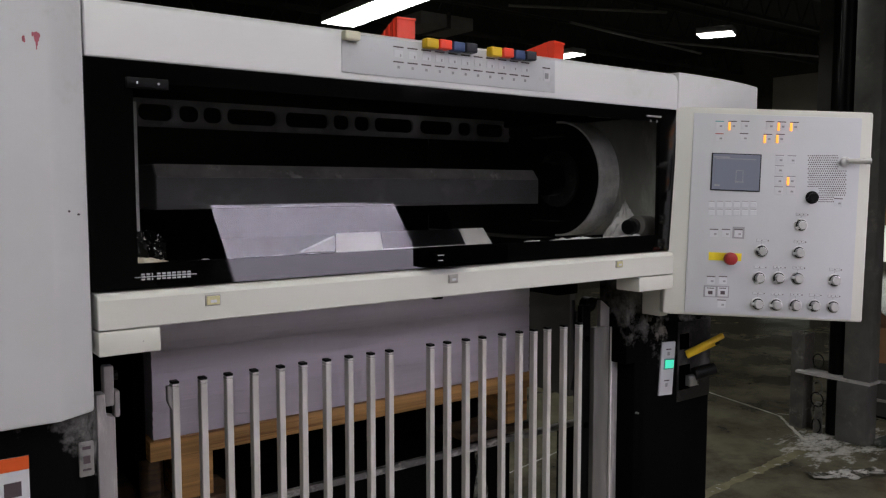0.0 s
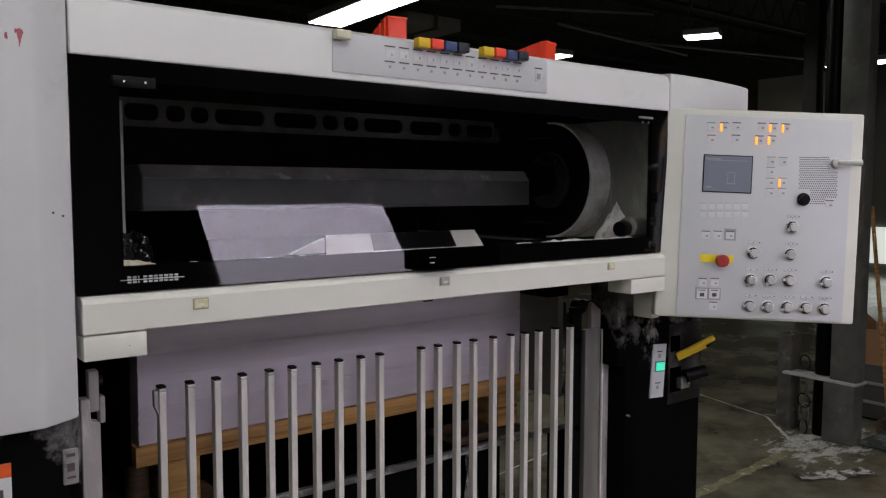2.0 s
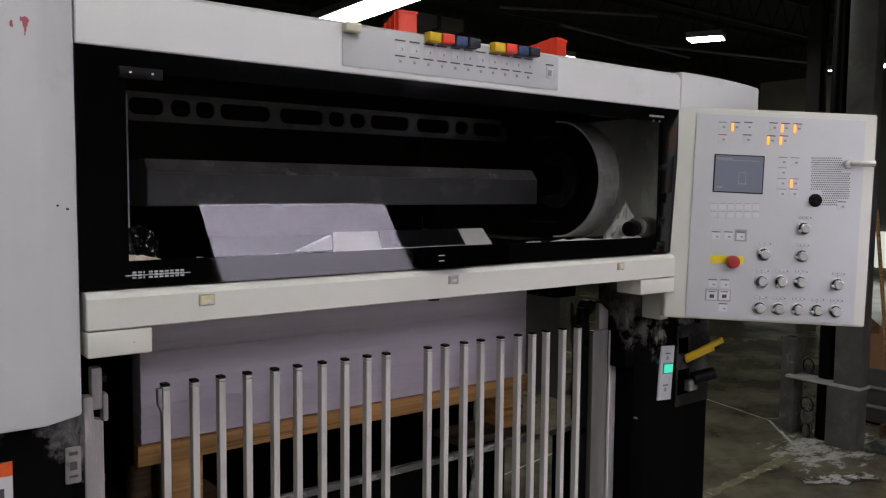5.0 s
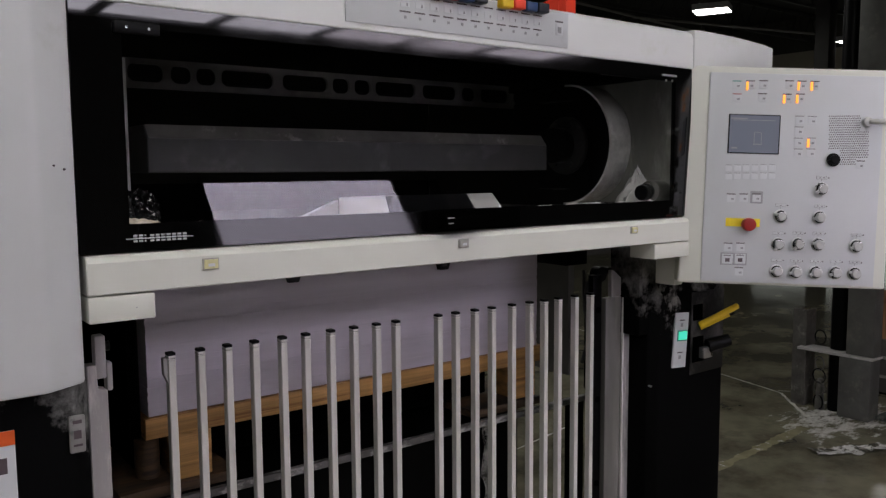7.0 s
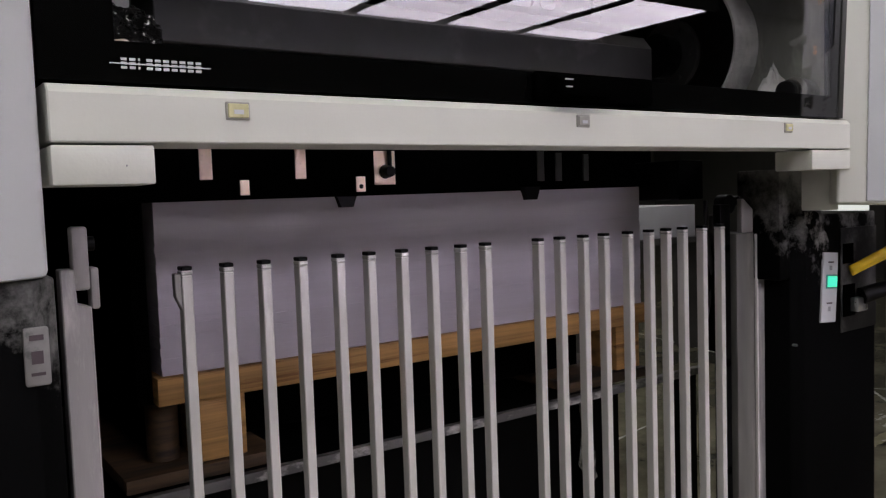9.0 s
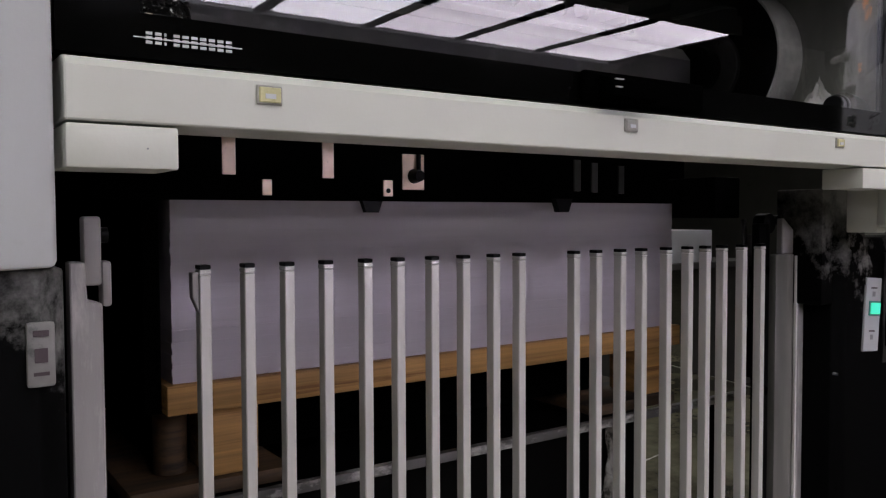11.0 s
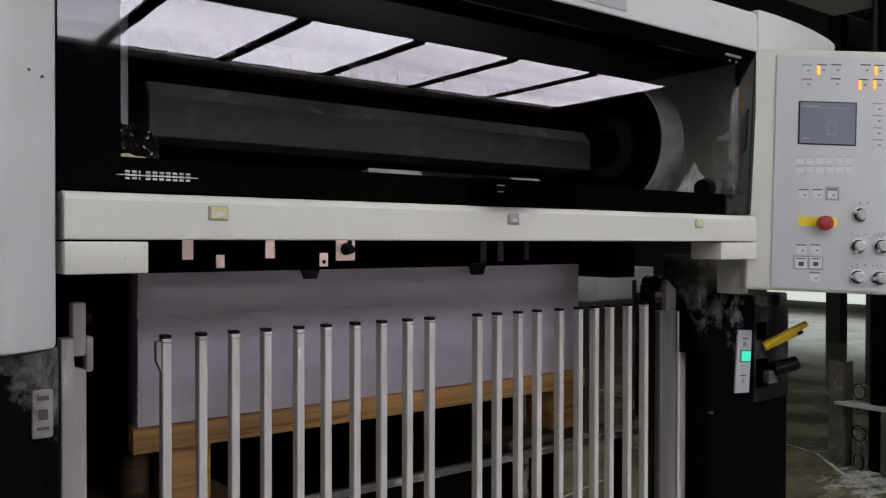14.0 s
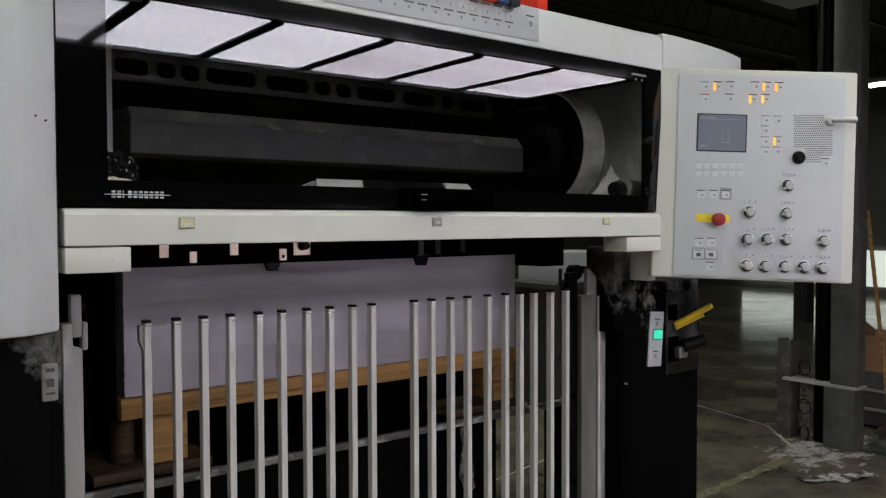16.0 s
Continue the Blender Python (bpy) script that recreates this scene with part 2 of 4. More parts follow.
GREENLIGHT = glow("green_button_light", (0.08, 1.0, 0.62), 0.9)
AMBER = glow("amber_button_light", (1.0, 0.36, 0.05), 2.2)
SCREENGLOW = glow("lcd_screen_glow", (0.25, 0.28, 0.37), 0.065)
HOODLIGHT = glow("hood_light_diffuser", (0.91, 0.86, 0.97), HOOD_GLOW, 0.20)
# same diffuser at a lower glow strength
HOODDIM = glow("dim_hood_diffuser", (0.92, 0.83, 0.95), HOOD_GLOW * 0.76, 0.22)
TUBE = glow("fluorescent_diffuser", (1.0, 0.99, 0.945), TUBE_GLOW)


def polished_concrete():
    m = surface("polished_concrete", (0.235, 0.22, 0.152), 0.14, vary=0.4, scale=1.6, stain=(0.026, 0.025, 0.021), stain_scale=1.7, stain_at=0.44, stain_soft=0.28, bump=0.35, fine=7, stretch=(1, 1, 1))
    n, l = m.node_tree.nodes, m.node_tree.links
    b = n["Principled BSDF"]
    old = b.inputs["Base Color"].links[0].from_socket
    tc = n.new("ShaderNodeTexCoord")
    mp = n.new("ShaderNodeMapping")
    mp.inputs["Location"].default_value = (-4.88 * 0.9, -2.62 * 1.6, 0)
    mp.inputs["Scale"].default_value = (0.9, 1.6, 1)
    ln = n.new("ShaderNodeVectorMath")
    ln.operation = "LENGTH"
    no = n.new("ShaderNodeTexNoise")
    no.inputs["Scale"].default_value, no.inputs["Detail"].default_value, no.inputs["Roughness"].default_value = 6.5, 10, 0.78
    mp2 = n.new("ShaderNodeMapping")
    mp2.inputs["Rotation"].default_value = (0, 0, 0.6)
    mp2.inputs["Scale"].default_value = (0.8, 1.7, 1)
    l.new(tc.outputs["Object"], mp.inputs[0])
    l.new(tc.outputs["Object"], mp2.inputs[0])
    l.new(mp.outputs[0], ln.inputs[0])
    l.new(mp2.outputs[0], no.inputs["Vector"])
    r = n.new("ShaderNodeMapRange")
    r.inputs[1].default_value, r.inputs[2].default_value, r.inputs[3].default_value, r.inputs[4].default_value = 0.25, 1.35, 0.24, -0.30
    l.new(ln.outputs["Value"], r.inputs[0])
    add = n.new("ShaderNodeMath")
    l.new(r.outputs[0], add.inputs[0])
    l.new(no.outputs["Fac"], add.inputs[1])
    r2 = n.new("ShaderNodeMapRange")
    r2.inputs[1].default_value, r2.inputs[2].default_value = 0.68, 0.80
    l.new(add.outputs[0], r2.inputs[0])
    mix = n.new("ShaderNodeMix")
    mix.data_type = "RGBA"
    mix.inputs["B"].default_value = (0.72, 0.71, 0.67, 1)
    l.new(r2.outputs[0], mix.inputs["Factor"])
    l.new(old, mix.inputs["A"])
    l.new(mix.outputs["Result"], b.inputs["Base Color"])
    rr = n.new("ShaderNodeMix")
    l.new(r2.outputs[0], rr.inputs["Factor"])
    l.new(b.inputs["Roughness"].links[0].from_socket, rr.inputs["A"])
    rr.inputs["B"].default_value = 0.8
    l.new(rr.outputs["Result"], b.inputs["Roughness"])
    return m


CONCRETE = polished_concrete()


# ---- mesh helpers ----
def box(bm, x0, x1, y0, y1, z0, z1, r=0.0, seg=2):
    m = Matrix.LocRotScale(((x0 + x1) / 2, (y0 + y1) / 2, (z0 + z1) / 2), None, (x1 - x0, y1 - y0, z1 - z0))
    g = bmesh.ops.create_cube(bm, size=1, matrix=m)
    if r:
        e = list({e for v in g["verts"] for e in v.link_edges})
        bmesh.ops.bevel(bm, geom=e, offset=r, segments=seg, profile=0.5, affect="EDGES", clamp_overlap=True)
    return bm


def rod(bm, a, b, r, r2=None, seg=16):
    a, b = Vector(a), Vector(b)
    q = (b - a).to_track_quat("Z", "Y").to_matrix().to_4x4()
    bmesh.ops.create_cone(bm, cap_ends=True, segments=seg, radius1=r, radius2=r if r2 is None else r2, depth=(b - a).length,
                          matrix=Matrix.Translation((a + b) / 2) @ q)
    return bm


def prism(bm, pts, a, b, axis="x"):
    """A polygon swept along an axis from a to b."""
    def place(p, q):
        return {"x": (q, p[0], p[1]), "y": (p[0], q, p[1]), "z": (p[0], p[1], q)}[axis]
    lo, hi = [bm.verts.new(place(p, a)) for p in pts], [bm.verts.new(place(p, b)) for p in pts]
    f = [bm.faces.new(lo), bm.faces.new(hi)]
    for i in range(len(pts)):
        k = (i + 1) % len(pts)
        f.append(bm.faces.new((lo[i], lo[k], hi[k], hi[i])))
    bmesh.ops.recalc_face_normals(bm, faces=f)
    return bm


def soften(bm, r, seg=2, angle=30):
    e = [e for e in bm.edges if len(e.link_faces) == 2 and e.calc_face_angle(0) > radians(angle)]
    bmesh.ops.bevel(bm, geom=e, offset=r, segments=seg, profile=0.5, affect="EDGES", clamp_overlap=True)
    return bm


def B(*a, **k):
    return box(bmesh.new(), *a, **k)


def thing(name, loc, label, category, group="", kind="", turn=None):
    e = new(name)
    e.empty_display_size = 0.1
    e.matrix_basis = turn if turn is not None else Matrix.Translation(loc)
    return tagged(e, label, category, group, kind)


def part(name, bm, material, parent=None, label="", smooth=True, local=False):
    """Links a bmesh as one mesh object; places are the world's unless local."""
    data = bpy.data.meshes.new(name)
    bm.to_mesh(data)
    bm.free()
    data.materials.append(material)
    if smooth:
        data.polygons.foreach_set("use_smooth", [True] * len(data.polygons))
        data.set_sharp_from_angle(angle=radians(35))
    ob = new(name, data)
    if parent is not None:
        ob.parent = parent
        if parent.type == "EMPTY" and not local:
            ob.matrix_parent_inverse = parent.matrix_basis.inverted()
    if label:
        ob["label"] = label
    return ob


def again(ob, m):
    """One more object on the same mesh, under the same parent."""
    o = ob.copy()
    scene.collection.objects.link(o)
    o.matrix_basis = m @ ob.matrix_basis
    return o


def single(name, bm, material, label, category, group="", kind=""):
    return tagged(part(name, bm, material), label, category, group, kind)


# ---- the hall ----
single("floor", B(-7, 16, -7, 14, -0.2, 0), CONCRETE, "dark polished concrete floor with powder spills", "floor", kind="structure")
single("ceiling", B(-7.2, 16.2, -7.2, 14.2, 4.6, 4.8), CEILING, "dark roof deck over the hall", "ceiling", kind="structure")
single("wall_north", B(-7.2, 16.2, 14, 14.2, 0, 4.6), WALL, "dim painted hall wall", "wall", kind="structure")
single("wall_south", B(-7.2, 16.2, -7.2, -7, 0, 4.6), WALL, "dim painted hall wall", "wall", kind="structure")
single("wall_west", B(-7.2, -7, -7, 14, 0, 4.6), WALL, "dim painted hall wall", "wall", kind="structure")
single("wall_east", B(16, 16.2, -7, 14, 0, 4.6), WALL, "dim painted hall wall", "wall", kind="structure")
single("wall_panel", B(15.9, 15.99, 8.0, 9.8, 2.9, 3.9), BEIGE, "beige painted stretch of the far wall", "wall", kind="structure")

# hidden glowing band added low on the far wall to give the floor its reflection
FAR_GLOW = glow("far_wall_glow", (0.95, 1.0, 0.92), 0.95)
single("glow_band", B(15.93, 15.99, 6.0, 10.0, 0.16, 0.85), FAR_GLOW, "unseen glowing band on the far wall, added for the floor's bright reflection", "door", kind="structure")
joist = thing("roof_joist", (4.5, 0, 4.0), "dark open-web steel roof joist", "joist", "roof joists", kind="structure")
bm = bmesh.new()
box(bm, -7, 16, -0.03, 0.03, 4.52, 4.58)
box(bm, -7, 16, -0.025, 0.025, 4.05, 4.10)
for i in range(46):
    x = -7 + i * 0.5
    rod(bm, (x, 0, 4.08), (x + 0.25, 0, 4.54), 0.012, seg=5)
    rod(bm, (x + 0.25, 0, 4.54), (x + 0.5, 0, 4.08), 0.012, seg=5)
part("truss", bm, JOIST, joist)
joist.matrix_basis = Matrix.Translation((4.5, 3.4, 4.0))
for i in range(1, 6):
    copy_thing(joist, Matrix.Translation((4.5, 3.4 + 1.8 * i, 4.0)))


# roof services
duct = thing("roof_duct", (5.91, 8.3, 3.50), "grey sheet-metal ventilation duct under the roof", "duct")
part("duct_run", B(5.51, 6.30, 8.0, 8.6, 3.50, 3.65, r=0.01), PIPE, duct)
part("duct_flange", B(5.89, 5.93, 7.97, 8.63, 3.48, 3.67), RAILGREY, duct)
for x in (5.61, 6.20):
    part("duct_hanger", rod(bmesh.new(), (x, 8.3, 3.65), (x, 8.3, 4.6), 0.01, seg=6), JOIST, duct)
for p0, p1 in (((8.32, 8.33), (12.04, 8.84)), ((10.12, 8.61), (14.41, 7.68)), ((6.92, 8.05), (8.87, 7.10))):
    pipe = thing("roof_pipe", ((p0[0] + p1[0]) / 2, (p0[1] + p1[1]) / 2, 3.88), "thin grey conduit pipe hung under the roof", "pipe", "roof pipes")
    part("pipe_run", rod(bmesh.new(), (*p0, 3.9), (*p1, 3.9), 0.02, seg=8), PIPE, pipe)
    for f in (0.08, 0.5, 0.92):
        hx, hy = p0[0] + f * (p1[0] - p0[0]), p0[1] + f * (p1[1] - p0[1])
        part("pipe_hanger", rod(bmesh.new(), (hx, hy, 3.9), (hx, hy, 4.605), 0.006, seg=6), JOIST, pipe)


# ---- the press ----
press = thing("printing_press", (1.0, 1.5, 0), "off-white and black offset printing press delivery end", "printing press")

# tall end cover
bm = prism(bmesh.new(), [(-0.6, 1.43), (0.262, 1.43), (0.315, 1.462), (0.315, 2.6), (-0.6, 2.6)], 1.238, 2.3, "z")
part("end_cover", soften(bm, 0.006), WHITE, press, "tall cool white sheet-metal cover with a red ink smear")
part("lower_end_frame", soften(prism(bmesh.new(), [(-0.6, 1.47), (0.30, 1.47), (0.325, 1.50), (0.325, 2.6), (-0.6, 2.6)], 0, 1.236, "z"), 0.004), DUSTED, press, "black painted frame dusted with powder")

# top fascia, rounded along its upper front edge
bm = prism(bmesh.new(), [(1.468, 1.777), (1.468, 1.848), (1.474, 1.861), (1.488, 1.869), (1.9, 1.872), (1.9, 1.852), (1.4835, 1.852), (1.4835, 1.777)], 0.318, 1.724)
part("top_fascia", soften(bm, 0.002, 1, 60), FASCIA, press, "long off-white fascia above the window")
pts = [(1.7275, 1.468), (1.80, 1.468), (1.90, 1.474), (2.0, 1.487), (2.09, 1.503), (2.165, 1.522), (2.172, 1.56), (2.172, 1.9), (1.7275, 1.9)]
part("end_cap", soften(prism(bmesh.new(), pts, 1.779, 1.872, "z"), 0.006, 2, 50), FASCIA, press, "rounded off-white end cap")

# top key strip
keys = part("key_strip", B(0.754, 1.289, 1.4655, 1.468, 1.789, 1.860, r=0.001), PLATE, press, "grey membrane strip with two rows of keys")
for row, z in enumerate((1.846, 1.818)):
    for i in range(11):
        x = 0.876 + 0.0324 * i
        bar = B(x - 0.0115, x + 0.0115, 1.4648, 1.4656, z - 0.0012, z + 0.0012)
        part("key_bar", bar, INK, keys)
        if row == 0:
            part("key_button", B(x - 0.010, x + 0.010, 1.4648, 1.4656, z - 0.020, z - 0.006, r=0.0003, seg=1), KEY_WHITE, keys)
            part("key_print", B(x + 0.003, x + 0.006, 1.4642, 1.4647, z - 0.018, z - 0.013), INK_GREY, keys)
        else:
            part("key_print", B(x - 0.002, x + 0.003, 1.4648, 1.4656, z - 0.012, z - 0.007), INK_GREY, keys)
part("key_button", B(1.252, 1.272, 1.4640, 1.4656, 1.812, 1.836, r=0.001), KEY_WHITE, keys)
part("key_print", B(1.257, 1.267, 1.4632, 1.4642, 1.817, 1.829), INK_GREY, keys)
part("key_bar", B(1.251, 1.273, 1.4648, 1.4656, 1.839, 1.8415), INK, keys)

# window: gloss black border, clear pane
part("window_border_left", B(0.318, 0.387, 1.470, 1.484, 1.421, 1.7765), GLOSS, press, "gloss black window border")
part("window_border_right", B(1.660, 1.722, 1.470, 1.484, 1.421, 1.7765), GLOSS, press)
part("window_border_top", B(0.387, 1.660, 1.470, 1.484, 1.744, 1.7765), GLOSS, press)
part("window_border_bottom", B(0.387, 1.660, 1.470, 1.484, 1.421, 1.461), GLOSS, press)
pane = part("window_pane", B(0.387, 1.660, 1.4702, 1.4752, 1.461, 1.744), GLASS, press, "clear glass viewing window")
pane.visible_shadow = False
h = part("window_hinge", B(0.376, 0.440, 1.462, 1.4698, 1.734, 1.750, r=0.001), RUBBER, press, "dark hinge plate with two screws")
for x in (0.392, 0.424):
    part("screw", rod(bmesh.new(), (x, 1.4615, 1.742), (x, 1.4605, 1.742), 0.0018, seg=10), STEEL, h)
h = part("window_catch", B(1.606, 1.660, 1.4665, 1.4698, 1.753, 1.758, r=0.001), STEEL, press, "small steel catch")
for x in (1.622, 1.645):
    part("screw", rod(bmesh.new(), (x, 1.4698, 1.744), (x, 1.4685, 1.744), 0.003, seg=10), STEEL, h)
# maker's badge as plain silver bars
badge = part("badge", B(0.381, 0.480, 1.4690, 1.4698, 1.4388, 1.4400), SILVER, press, "silver badge of plain bars")
for i in range(10):
    x = 0.3915 + i * 0.0081
    w = 0.0018 if i == 2 else 0.0056
    for z in (1.4344, 1.4384, 1.4424):
        part("badge_bar", B(x, x + w, 1.4686, 1.4698, z, z + 0.0026), SILVER, badge)

# grip below the window
grip = part("window_grip", B(0.918, 1.150, 1.457, 1.4695, 1.424, 1.463, r=0.005, seg=3), DARK, press, "black moulded window grip")
part("latch_cup", soften(prism(bmesh.new(), [(1.4568, 1.424), (1.4568, 1.458), (1.436, 1.452), (1.428, 1.442), (1.430, 1.428)], 0.940, 1.030), 0.003, 2), DARK, grip, "black latch cup standing out from the grip")
part("latch", B(0.942, 0.956, 1.4275, 1.4300, 1.448, 1.4495), RINGGREY, grip)
part("latch", B(0.942, 0.952, 1.4255, 1.4285, 1.438, 1.4395), RINGGREY, grip)

# beam under the window
bm = prism(bmesh.new(), [(1.456, 1.362), (1.456, 1.408), (1.462, 1.416), (1.480, 1.419), (1.54, 1.419), (1.54, 1.362)], 0.322, 1.706)
part("cross_beam", soften(bm, 0.0015, 1, 40), CREAM, press, "warm white cross beam below the window")
part("beam_block", B(0.322, 0.415, 1.456, 1.53, 1.322, 1.3595, r=0.002), CREAM, press, "warm white end block")
part("beam_block", B(1.575, 1.706, 1.456, 1.53, 1.324, 1.3595, r=0.002), CREAM, press)
part("panel_arm", B(1.712, 1.745, 1.50, 1.56, 1.245, 1.361, r=0.003), CREAM, press, "warm white upright behind the panel")
for x, z, w, hh, m in ((0.501, 1.3955, 0.0130, 0.0092, LENS), (0.999, 1.397, 0.0125, 0.0085, LENS_GREY), (1.498, 1.398, 0.012, 0.0085, LENS)):
    f = part("indicator_lamp", B(x - w, x + w, 1.4535, 1.4565, z - hh, z + hh, r=0.001, seg=1), LENS_GREY, press, "small square indicator lamp")
    part("lamp_lens", B(x - w + 0.002, x + w - 0.002, 1.4515, 1.4545, z - hh + 0.002, z + hh - 0.002, r=0.0008, seg=1), m, f)
    part("lamp_filament", B(x - w * 0.4, x + w * 0.4, 1.4508, 1.4518, z - hh * 0.4, z + hh * 0.1), KEY_WHITE, f)

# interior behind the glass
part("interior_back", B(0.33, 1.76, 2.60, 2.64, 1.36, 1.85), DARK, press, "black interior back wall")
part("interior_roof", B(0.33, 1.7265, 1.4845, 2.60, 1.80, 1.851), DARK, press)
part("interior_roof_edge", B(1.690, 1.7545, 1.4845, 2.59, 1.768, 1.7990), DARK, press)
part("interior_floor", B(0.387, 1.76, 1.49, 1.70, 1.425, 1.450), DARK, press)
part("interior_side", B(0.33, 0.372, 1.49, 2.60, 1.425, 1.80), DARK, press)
part("side_plate", B(1.755, 1.78, 1.49, 2.60, 1.425, 1.80), SIDEGREY, press, "powder-dusted grey side plate")
part("window_jamb", B(0.374, 0.3868, 1.4845, 1.515, 1.462, 1.742), RINGGREY, press, "pale inner window jamb")


def racetrack(yc, zc, r, back, n=24):
    """Outline, rounded at the front, running back to a far end."""
    front = [(yc - r * math.sin(math.pi * i / n), zc + r * math.cos(math.pi * i / n)) for i in range(n + 1)]
    return [(back, zc + r)] + front + [(back, zc - r)]


def band(bm, outer, inner, a, b):
    n = len(outer)
    vs = [[bm.verts.new((x, *p)) for p in line] for x in (a, b) for line in (outer, inner)]
    for i in range(n - 1):
        for p, q in ((0, 1), (2, 3), (0, 2), (1, 3)):
            bm.faces.new((vs[p][i], vs[p][i + 1], vs[q][i + 1], vs[q][i]))
    bmesh.ops.recalc_face_normals(bm, faces=bm.faces)
    return bm


part("chain_guide", band(bmesh.new(), racetrack(1.848, 1.605, 0.165, 1.852), racetrack(1.848, 1.605, 0.160, 1.852), 1.674, 1.754), RINGDUST, press, "pale powdered rounded chain guide")
part("guide_flange", band(bmesh.new(), racetrack(1.848, 1.605, 0.1598, 1.96), racetrack(1.844, 1.605, 0.124, 1.96), 1.676, 1.700), RUBBER, press, "black inner flange of the chain guide")
part("guide_lip", band(bmesh.new(), racetrack(1.842, 1.605, 0.1238, 1.96), racetrack(1.842, 1.605, 0.1215, 1.96), 1.680, 1.700), CHANNELDARK, press, "thin worn lip of the chain guide")
part("sprocket", soften(rod(bmesh.new(), (1.712, 1.89, 1.605), (1.726, 1.89, 1.605), 0.082, seg=22), 0.002, 1), DUCT, press, "dark sprocket in the chain guide")
for a in range(6):
    c, d = 0.062 * math.cos(a * math.pi / 3), 0.062 * math.sin(a * math.pi / 3)
    part("sprocket_bolt", rod(bmesh.new(), (1.704, 1.89 + c, 1.605 + d), (1.712, 1.89 + c, 1.605 + d), 0.007, seg=8), DUCT, press)
part("chain_guide_liner", prism(bmesh.new(), racetrack(1.842, 1.605, 0.1279, 2.58), 1.735, 1.754), RUBBER, press)
# black sheet added over the side plate to paint the darkness behind the ring
part("chain_guide_back", B(1.742, 1.7545, 1.848, 2.58, 1.43, 1.80), RUBBER, press)
part("hub", rod(bmesh.new(), (1.68, 1.90, 1.605), (1.72, 1.90, 1.605), 0.05, seg=24), RUBBER, press)

# hot-air duct
pts = [(1.83, 1.535), (1.83, 1.601), (1.852, 1.628), (1.95, 1.628), (1.95, 1.535)]
part("air_duct", soften(prism(bmesh.new(), pts, 0.527, 1.586), 0.002, 1), DUCT, press, "dusty dark grey box duct")
# thin paler strip paints the light that falls on the duct's sloping top
part("duct_dust", prism(bmesh.new(), [(1.8288, 1.602), (1.8508, 1.629), (1.852, 1.6285), (1.830, 1.6015)], 0.530, 1.583), CHANNEL, press, "paler strip painting the light on the sloping duct top")
# slotted rail
bm = bmesh.new()
box(bm, 0.55, 1.71, 2.10, 2.11, 1.776, 1.788)
box(bm, 0.55, 1.71, 2.10, 2.11, 1.723, 1.737)
slots = [(0.574, 0.653), (0.669, 0.717), (0.728, 0.775), (0.788, 0.920), (0.945, 1.07), (1.085, 1.135), (1.15, 1.20), (1.215, 1.345), (1.37, 1.49), (1.51, 1.56), (1.58, 1.69)]
ends = [0.55] + [v for ab in slots for v in ab] + [1.71]
for a, b in zip(ends[::2], ends[1::2]):
    prism(bm, [(a - 0.012, 1.737), (b + 0.012, 1.737), (b + 0.003, 1.743), (b, 1.750), (b, 1.763), (b + 0.003, 1.770), (b + 0.012, 1.776),
               (a - 0.012, 1.776), (a - 0.003, 1.770), (a, 1.763), (a, 1.750), (a - 0.003, 1.743)], 2.1005, 2.1095, "y")
part("gripper_rail", bm, RAILGREY, press, "dim slotted metal rail")
# tray below the duct
def swept(bm):
    """Draws the front of the tray towards the near end."""
    for v in bm.verts:
        v.co.x -= (1.648 - v.co.y) * 0.55
    return bm


tray = part("powder_tray", swept(prism(bmesh.new(), [(1.545, 1.452), (1.545, 1.456), (1.640, 1.485), (1.648, 1.485), (1.648, 1.452)], 0.838, 1.232)), RINGGREY, press, "white sloping tray with a dark slatted middle")
part("tray_wing", prism(bmesh.new(), [(0.752, 1.4505), (0.8275, 1.4505), (0.8275, 1.480)], 1.632, 1.647, "y"), SIDEGREY, tray, "dusty grey end plate")
for i in range(17):
    x = 0.945 + i * 0.0125
    part("tray_slat", swept(prism(bmesh.new(), [(1.547, 1.4578), (1.634, 1.4848), (1.640, 1.4855), (1.547, 1.4570)], x, x + 0.0123)), RUBBER, tray)


def mound(x0, x1, y0, y1, z, h, nx, ny, seed):
    """An uneven heap on a level support."""
    bm = bmesh.new()
    g = []
    for i in range(nx + 1):
        col = []
        for j in range(ny + 1):
            u, v = i / nx, j / ny
            e = min(1, 6 * min(u, 1 - u)) * min(1, 3 * min(v + 0.05, 1 - v))
            nz = noise.noise((u * (x1 - x0) * 30, v * 5, seed)) * 0.6 + 0.6 + 0.3 * noise.noise((u * (x1 - x0) * 110, v * 9, seed + 3))
            col.append(bm.verts.new((x0 + (x1 - x0) * u, y0 + (y1 - y0) * v, z + max(0.0004, h * e * max(nz, 0.35)))))
        g.append(col)
    for i in range(nx):
        for j in range(ny):
            bm.faces.new((g[i][j], g[i + 1][j], g[i + 1][j + 1], g[i][j + 1]))
    return bm


single("powder_drift", mound(0.40, 0.80, 1.4870, 1.535, 1.450, 0.010, 70, 8, 2.0), POWDER, "white spray powder drift along the window sill", "powder", kind="stuff")
single("powder_drift", mound(1.20, 1.75, 1.4870, 1.56, 1.450, 0.012, 90, 10, 5.0), POWDER, "white spray powder drift along the window sill", "powder", kind="stuff")
bm = mound(0.389, 0.470, 1.4865, 1.530, 1.450, 0.020, 34, 8, 8.0)
for v in bm.verts:
    u = (v.co.x - 0.389) / 0.081
    v.co.z = 1.4504 + (1 - u) ** 0.8 * (0.016 + 0.45 * (v.co.z - 1.450)) * min(1, (v.co.y - 1.4855) / 0.012)
